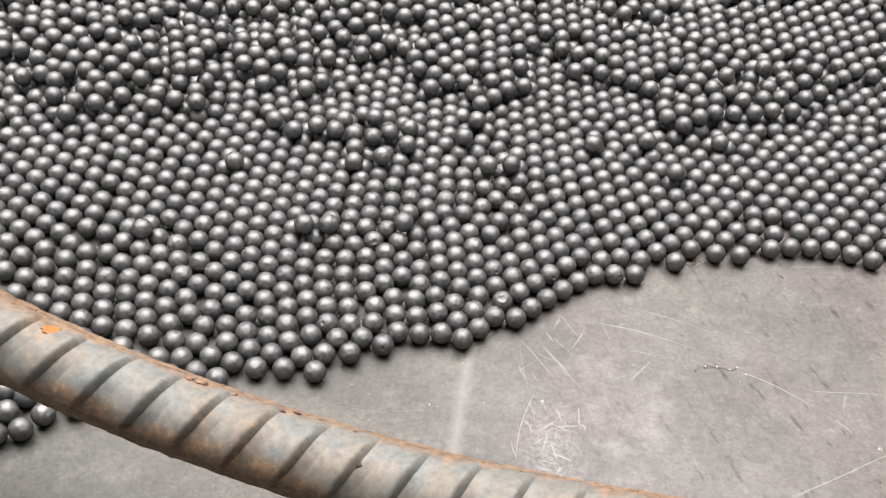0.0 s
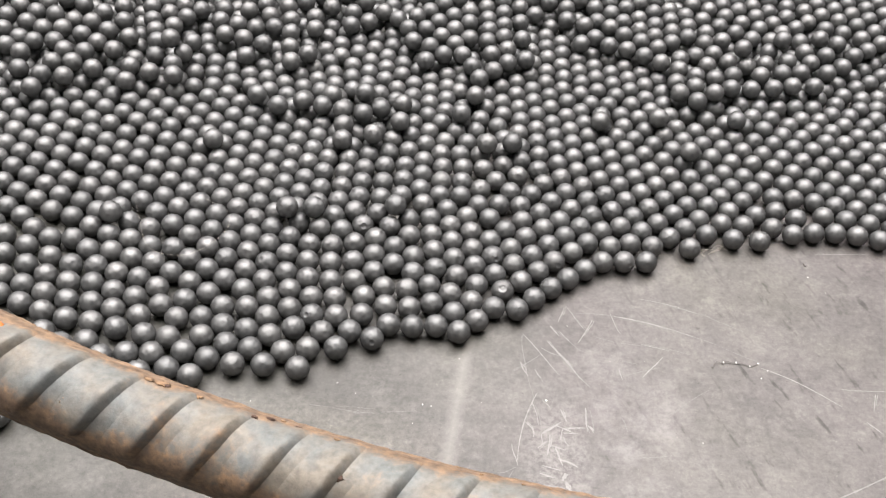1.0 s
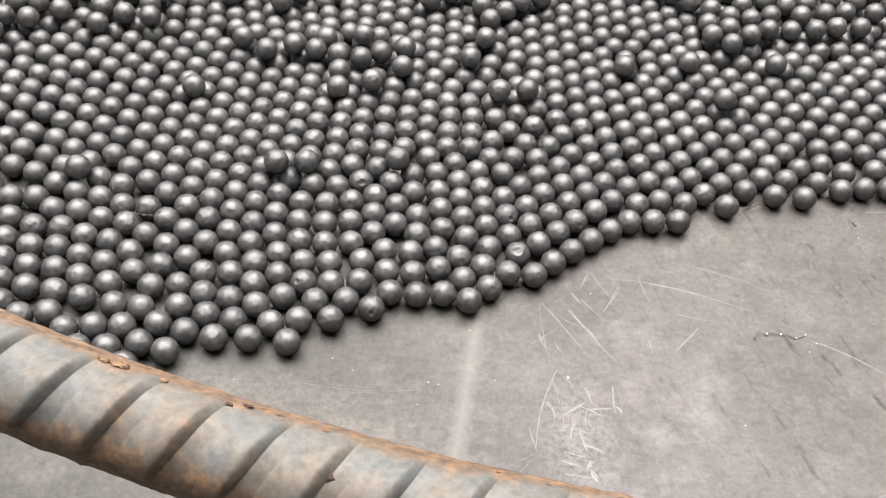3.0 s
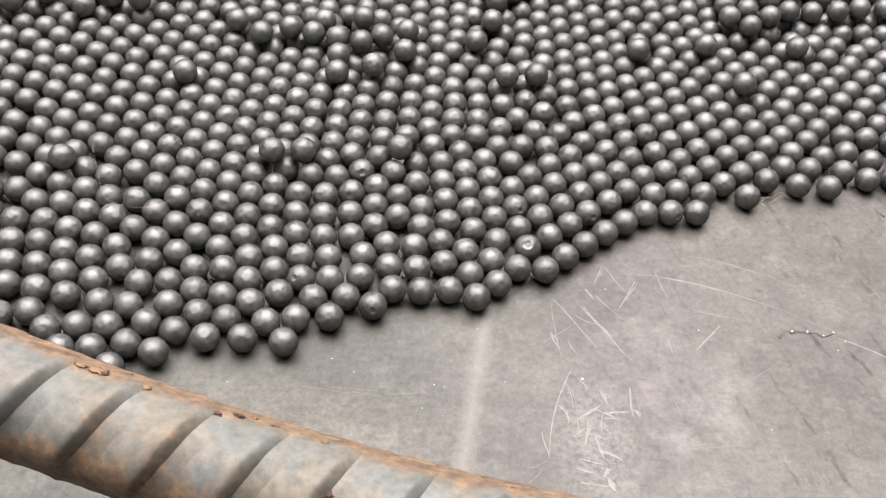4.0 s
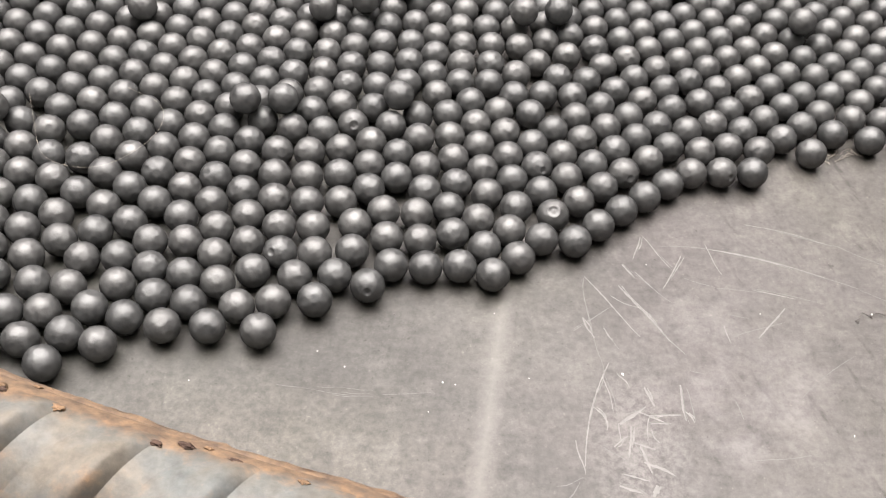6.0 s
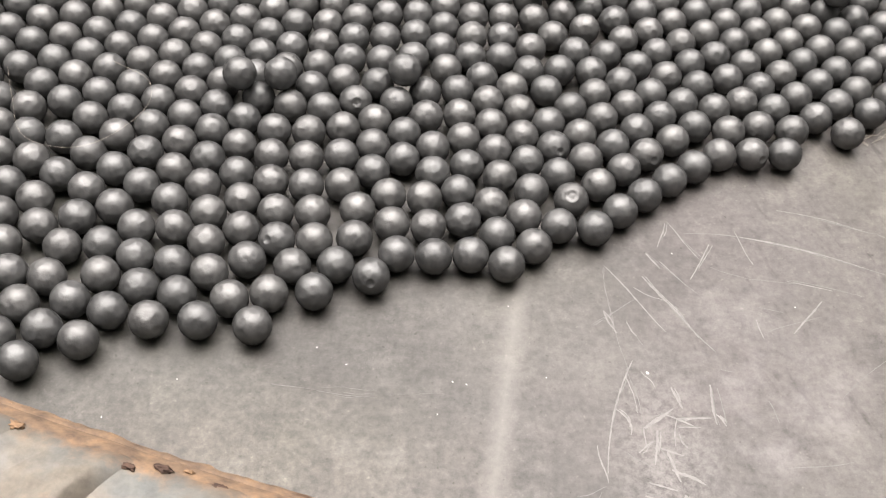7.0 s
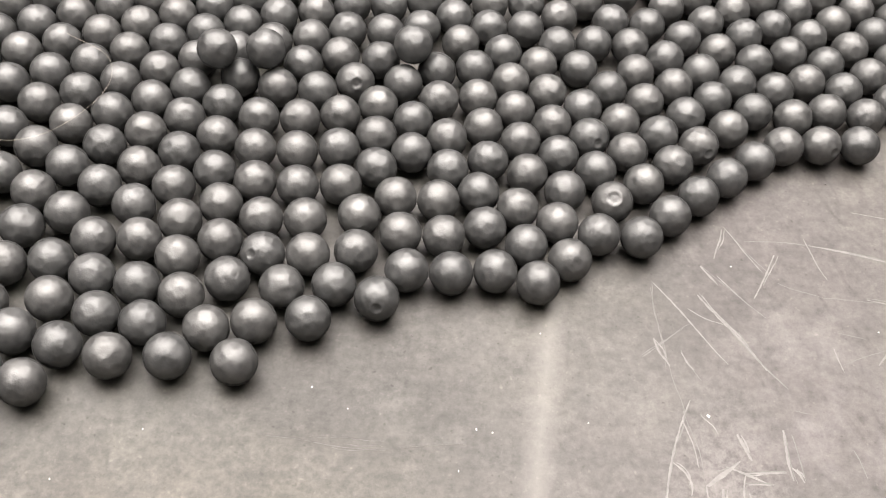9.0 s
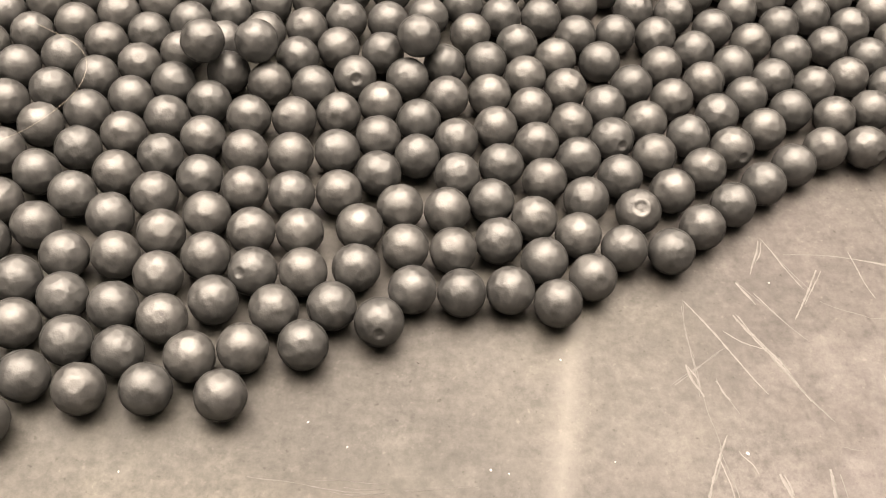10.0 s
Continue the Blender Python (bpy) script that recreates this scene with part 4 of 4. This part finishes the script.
def heap_up(pts):
    rng = np.random.default_rng(9)
    spots = hollows(pts)
    top = []

    def clear(s):
        return all((s[0] - q[0]) ** 2 + (s[1] - q[1]) ** 2 > (2 * R - 0.35) ** 2 for q in top)

    for x, y in in_rows(TOP_ROWS):
        i = np.argmin(np.hypot(spots[:, 0] - x, spots[:, 1] - y))
        if math.hypot(spots[i][0] - x, spots[i][1] - y) < 1.2 and clear(spots[i]):
            top.append(spots[i])
            continue
        d2 = (pts[:, 0] - x) ** 2 + (pts[:, 1] - y) ** 2
        d2 = d2[d2 < 4 * R * R]
        if len(d2):
            top.append(np.array([x, y, min(R + math.sqrt(4 * R * R - d2.min()), 11.5)]))
    # further back the layer runs on without a break
    behind = spots[(spots[:, 1] > 463 + 0.112 * spots[:, 0]) & (spots[:, 1] < 545)]
    for s in behind[np.argsort(behind[:, 1] + 0.15 * abs(behind[:, 0]))]:
        if clear(s) and rng.random() < 0.97:
            top.append(s)
    base = np.concatenate([np.column_stack([pts, np.full(len(pts), R)]), np.array(top)])
    for x, y in THIRD:
        d2 = (base[:, 0] - x) ** 2 + (base[:, 1] - y) ** 2
        ok = d2 < 4 * R * R
        top.append(np.array([x, y, (base[ok, 2] + np.sqrt(4 * R * R - d2[ok])).max()]))
    return np.array(top)


upper = heap_up(bed)
balls = np.concatenate([np.column_stack([bed, np.full(len(bed), R)]), upper]) / 1000.0


def ball_mesh(name, seed, level, pit=None):
    """A forged ball: round, with small flats and hammer dents, and here and there a pit."""
    rng = random.Random(seed)
    bm = bmesh.new()
    bmesh.ops.create_icosphere(bm, subdivisions=level, radius=R / 1000)
    ways = [(Vector((rng.gauss(0, 1), rng.gauss(0, 1), rng.gauss(0, 1))).normalized(), rng.uniform(0.958, 0.988)) for _ in range(30)]
    off = Vector((seed * 3.1, seed * 1.7, 0))
    for v in bm.verts:
        w = v.co.normalized()
        r = 1.0 + 0.010 * noise.noise(w * 2.4 + off) + 0.004 * noise.noise(w * 7 + off)
        for d, cut in ways:
            c = w.dot(d)
            if c * r > cut:
                r = cut / c * 0.85 + r * 0.15
        if pit:
            spread = math.acos(max(-1, min(1, w.dot(Vector((0, 0, 1)))))) / pit
            if spread < 1:
                r -= 0.085 * (1 - spread ** 4)
            elif spread < 1.5:
                r += 0.022 * math.sin((spread - 1) * 2 * math.pi)
        v.co = w * r * R / 1000
    return mesh_from(bm, name, BALL, True)


SHAPES = [ball_mesh("steel_ball", k, 5) for k in range(14)]
PITTED = [ball_mesh("steel_ball", 60 + k, 5, pit) for k, pit in enumerate((0.27, 0.33, 0.22))]
FORMS = []
for k in range(8):
    me = ball_mesh("ball_form", 40 + k, 3)
    co = np.empty(len(me.vertices) * 3)
    me.vertices.foreach_get("co", co)
    FORMS.append((co.reshape(-1, 3), np.array([p.vertices[:] for p in me.polygons])))
    bpy.data.meshes.remove(me)

near = [i for i in np.argsort((balls[:, 0] - 0.015) ** 2 * 0.8 + (balls[:, 1] - 0.225) ** 2)][:320]
spin = random.Random(5)
# balls with a pit: place, the way the pit faces, and which form
PITS = [((-6.4, 303), (0.1, -0.75, 0.65), 0), ((44.4, 273), (-0.1, -0.45, 0.88), 1), ((-21.8, 259), (-0.45, -0.55, 0.7), 2), ((-0.8, 249), (0, -0.85, 0.5), 2),
        ((40, 288), (0.3, -0.8, 0.5), 2), ((63, 287), (0.3, -0.85, 0.4), 2), ((90.6, 291), (0.4, -0.8, 0.4), 2)]
pits = {}
for (x, y), way, form in PITS:
    i = min(near, key=lambda n: (balls[n][0] * 1000 - x) ** 2 + (balls[n][1] * 1000 - y) ** 2)
    pits[i] = (Vector(way), form)
for i in near:
    x, y, z = balls[i]
    turn = Euler([spin.uniform(0, 6.28) for _ in range(3)]).to_matrix().to_4x4()
    shape = SHAPES[spin.randrange(len(SHAPES))]
    raised = z > R / 1000 + 0.001
    label = "dark grey forged steel ball lying on top of other balls" if raised else "dark grey forged steel ball in the packed bed on the plate"
    if i in pits:
        turn, shape = pits[i][0].to_track_quat("Z", "Y").to_matrix().to_4x4(), PITTED[pits[i][1]]
        label = "dark grey forged steel ball with a small round pit"
    ob = new("steel_ball", shape)
    ob.matrix_world = Matrix.Translation((x, y, z)) @ turn
    tagged(ob, label, "steel ball", "loose steel balls")


def joined_balls(which):
    verts, faces, base = [], [], 0
    for i in which:
        co, fa = FORMS[spin.randrange(len(FORMS))]
        turn = np.array(Euler([spin.uniform(0, 6.28) for _ in range(3)]).to_matrix())
        verts.append(co @ turn.T + balls[i])
        faces.append(fa + base)
        base += len(co)
    verts, faces = np.concatenate(verts), np.concatenate(faces)
    me = bpy.data.meshes.new("steel_balls")
    me.vertices.add(len(verts))
    me.vertices.foreach_set("co", verts.ravel())
    me.loops.add(len(faces) * 3)
    me.loops.foreach_set("vertex_index", faces.ravel())
    me.polygons.add(len(faces))
    me.polygons.foreach_set("loop_start", np.arange(len(faces)) * 3)
    me.update(calc_edges=True)
    me.validate()
    me.materials.append(BALL)
    me.polygons.foreach_set("use_smooth", [True] * len(me.polygons))
    return new("steel_balls", me)


taken = set(int(i) for i in near)
tagged(joined_balls([i for i in range(len(balls)) if i not in taken]), "bed of dark grey forged steel balls spread over the plate", "steel balls", kind="stuff")


# ---- small things: fibres, chips and shavings ----
FIBRE = plain_material("pale_fibre", (0.33, 0.3, 0.25), (0.48, 0.44, 0.38), 0.6, 0, 300, 0.00002)
CHIP = plain_material("bright_steel_chip", (0.6, 0.6, 0.58), (0.85, 0.84, 0.8), 0.3, 0.6, 900, 0.0001)
DARK = plain_material("dark_scale", (0.06, 0.055, 0.05), (0.14, 0.13, 0.12), 0.5, 0.3, 900, 0.0002)
FLAKE = plain_material("orange_rust_flake", (0.15, 0.098, 0.062), (0.27, 0.165, 0.09), 0.85, 0, 700, 0.0003)
BRIGHT_RUST = plain_material("bright_orange_rust", (0.40, 0.10, 0.025), (0.62, 0.17, 0.035), 0.85, 0, 700, 0.0003)
PITTED_RUST = plain_material("dark_rust_pit", (0.035, 0.02, 0.015), (0.1, 0.058, 0.04), 0.85, 0, 900, 0.0003)


def strand(points, radius, steps=10):
    """A thin tube through points, smoothed as a Catmull-Rom line."""
    p = [Vector(q) / 1000 for q in points]
    p = [p[0] * 2 - p[1]] + p + [p[-1] * 2 - p[-2]]
    line = []
    for k in range(1, len(p) - 2):
        for i in range(steps):
            t = i / steps
            a, b, c, d = p[k - 1:k + 3]
            line.append(0.5 * ((2 * b) + (c - a) * t + (2 * a - 5 * b + 4 * c - d) * t * t + (3 * b - a - 3 * c + d) * t ** 3))
    line.append(p[-2])
    bm = bmesh.new()
    last = None
    for i, q in enumerate(line):
        way = (line[min(i + 1, len(line) - 1)] - line[max(i - 1, 0)]).normalized()
        side = way.orthogonal().normalized()
        up = way.cross(side)
        ring = [bm.verts.new(q + (side * math.cos(a) + up * math.sin(a)) * radius / 1000) for a in (0, 1.57, 3.14, 4.71)]
        if last:
            for j in range(4):
                bm.faces.new((last[j], last[(j + 1) % 4], ring[(j + 1) % 4], ring[j]))
        last = ring
    return bm


def fibre(points, radius, label):
    tagged(new("fibre", mesh_from(strand(points, radius), "fibre", FIBRE, True)), label, "fibre")


fibre([(-91, 306, 7.5), (-87, 295, 8.6), (-82, 283, 8.3), (-73, 279, 8.6), (-65, 281, 8.5), (-58, 288, 8.7), (-55, 296, 8.4), (-57, 303, 8.6), (-66, 309, 8.2)], 0.028,
      "long pale curled fibre lying over the steel balls")
lint = random.Random(3)
tuft = tagged(new("lint_tuft"), "small pale tuft of lint on the plate", "lint")
tuft.empty_display_size = 0.005
for k in range(9):
    x, y = 122 + lint.uniform(-3, 9), 302.5 + lint.uniform(-1.5, 1.5)
    pts = [(x, y, 0.3)]
    for i in range(4):
        x, y = x + lint.uniform(-1.2, 2.4), y + lint.uniform(-1.6, 1.6)
        pts.append((x, y, lint.uniform(0.2, 1.8)))
    ob = part("strand", strand(pts, 0.05, 5), FIBRE, tuft, smooth=True)


def chip(x, y, size, mat, name, label, category, seed, z=0.0):
    rng = random.Random(seed)
    bm = bmesh.new()
    bmesh.ops.create_icosphere(bm, subdivisions=2, radius=1)
    for v in bm.verts:
        k = rng.uniform(0.45, 0.9)
        v.co = Vector((v.co.x * size * k, v.co.y * size * 0.6 * k, (v.co.z + 0.8) * size * 0.28)) / 1000
    ob = new(name, mesh_from(bm, name, mat))
    ob.matrix_world = Matrix.Translation((x / 1000, y / 1000, z / 1000)) @ Euler((0, 0, rng.uniform(0, 6))).to_matrix().to_4x4()
    return tagged(ob, label, category)


SPECKS = [(17.2, 225.7, 0.4), (-11.2, 233, 0.35), (29.5, 245.3, 0.3), (-4.9, 229, 0.25), (36.8, 227.5, 0.25), (58.3, 229.4, 0.7), (-38.7, 224.2, 0.3), (14, 218, 0.3), (-52, 215, 0.3),
          (20, 225.2, 0.3), (94, 248, 0.3), (108.7, 215.1, 0.35), (162.4, 291.7, 0.4), (167.4, 284.3, 0.35), (137, 246, 0.4), (134, 242.6, 0.35), (179.1, 214.6, 0.6), (68, 262, 0.3)]
for k, (x, y, size) in enumerate(SPECKS):
    chip(x, y, size * 0.75, CHIP, "steel_chip", "tiny bright steel chip on the plate", "metal chip", k)
for k, (x, y, size) in enumerate([(162.7, 298.1, 1.3), (175, 201, 1.4), (41, 215, 0.3), (92, 284, 0.4), (6, 244, 0.35), (117.6, 246.6, 0.8), (121.6, 248.0, 0.6), (129, 248.2, 0.5)]):
    chip(x, y, size, DARK, "scale_chip", "small dark flake of mill scale on the plate", "metal chip", 70 + k)
shaving = tagged(new("metal_shaving", mesh_from(strand([(117.5, 246, 0.3), (119, 248.6, 1.0), (121.2, 248.2, 0.4), (123, 249, 0.8), (126, 248.4, 0.3), (128.5, 248.6, 0.6), (130.6, 247.2, 0.3),
                                                        (134, 248.6, 0.3)], 0.11, 6), "metal_shaving", DARK, True)), "thin dark curled metal shaving on the plate", "metal shaving")
for k, (x, y) in enumerate([(121.9, 248.9), (126.4, 249), (131, 247.6), (134.2, 249)]):
    chip(x, y, 0.55, CHIP, "steel_chip", "tiny bright steel chip beside a shaving", "metal chip", 90 + k)


# rust scabs grown on the bar
def rust_scab(place, across, mat, label, seed):
    rng = random.Random(seed)
    p = Vector(place) / 1000
    mid = bar_axis(p.x)
    for _ in range(6):
        way = (bar_axis(mid.x + 1e-4) - bar_axis(mid.x - 1e-4)).normalized()
        mid = bar_axis(mid.x + (p - mid).dot(way) * way.x)
    out = (p - mid).normalized()
    turn = Matrix((way, out.cross(way), out)).transposed().to_4x4()
    bm = bmesh.new()
    bmesh.ops.create_icosphere(bm, subdivisions=3, radius=1)
    off = Vector((seed * 2.7, 0, 0))
    for v in bm.verts:
        k = 1 + 0.9 * noise.noise(v.co * 2.2 + off) + 0.35 * noise.noise(v.co * 6 + off)
        v.co = Vector((v.co.x * across * 1.5 * k, v.co.y * across * k, v.co.z * 0.2 * k)) / 1000
    bm.transform(Matrix.Translation(mid + out * (BAR_R + 0.0001)) @ turn)
    part("rust_scab", bm, mat, bar, label, True)


for k, (place, across) in enumerate([((-49.2, 176, 74.9), 1.1), ((-52.5, 176.5, 74.9), 0.7), ((-40, 173.5, 74.2), 0.7), ((-70.2, 167.9, 75.8), 0.9), ((-79.3, 169.4, 75.8), 0.7), ((10.3, 156.7, 72.5), 0.5)]):
    rust_scab(place, across, FLAKE, "orange rust scab", k)
rust_scab((-90.1, 185.2, 82.5), 1.6, BRIGHT_RUST, "bright orange rust scab", 30)
for k, (place, across) in enumerate([((-22.5, 169.3, 71.9), 0.7), ((-15.8, 166.9, 71.8), 0.7), ((-5.5, 152.7, 72.4), 0.7), ((-47.8, 175.5, 75.1), 0.5), ((-26.3, 168.8, 73), 0.5)]):
    rust_scab(place, across, PITTED_RUST, "dark rust pit", 10 + k)


# crusts of rust along the upper seam
crust = random.Random(17)
for k in range(26):
    x = crust.uniform(-0.125, 0.165)
    way = (bar_axis(x + 1e-4) - bar_axis(x - 1e-4)).normalized()
    up = Vector((0.0, -0.50, 0.87))
    up = (up - way * up.dot(way)).normalized()
    side = way.cross(up)
    turn = crust.gauss(-1.36, 0.15)
    place = (bar_axis(x) + (up * math.cos(turn) + side * math.sin(turn)) * BAR_R) * 1000
    rust_scab(place, crust.uniform(0.2, 0.45), FLAKE, "orange-brown rust crust", 100 + k)
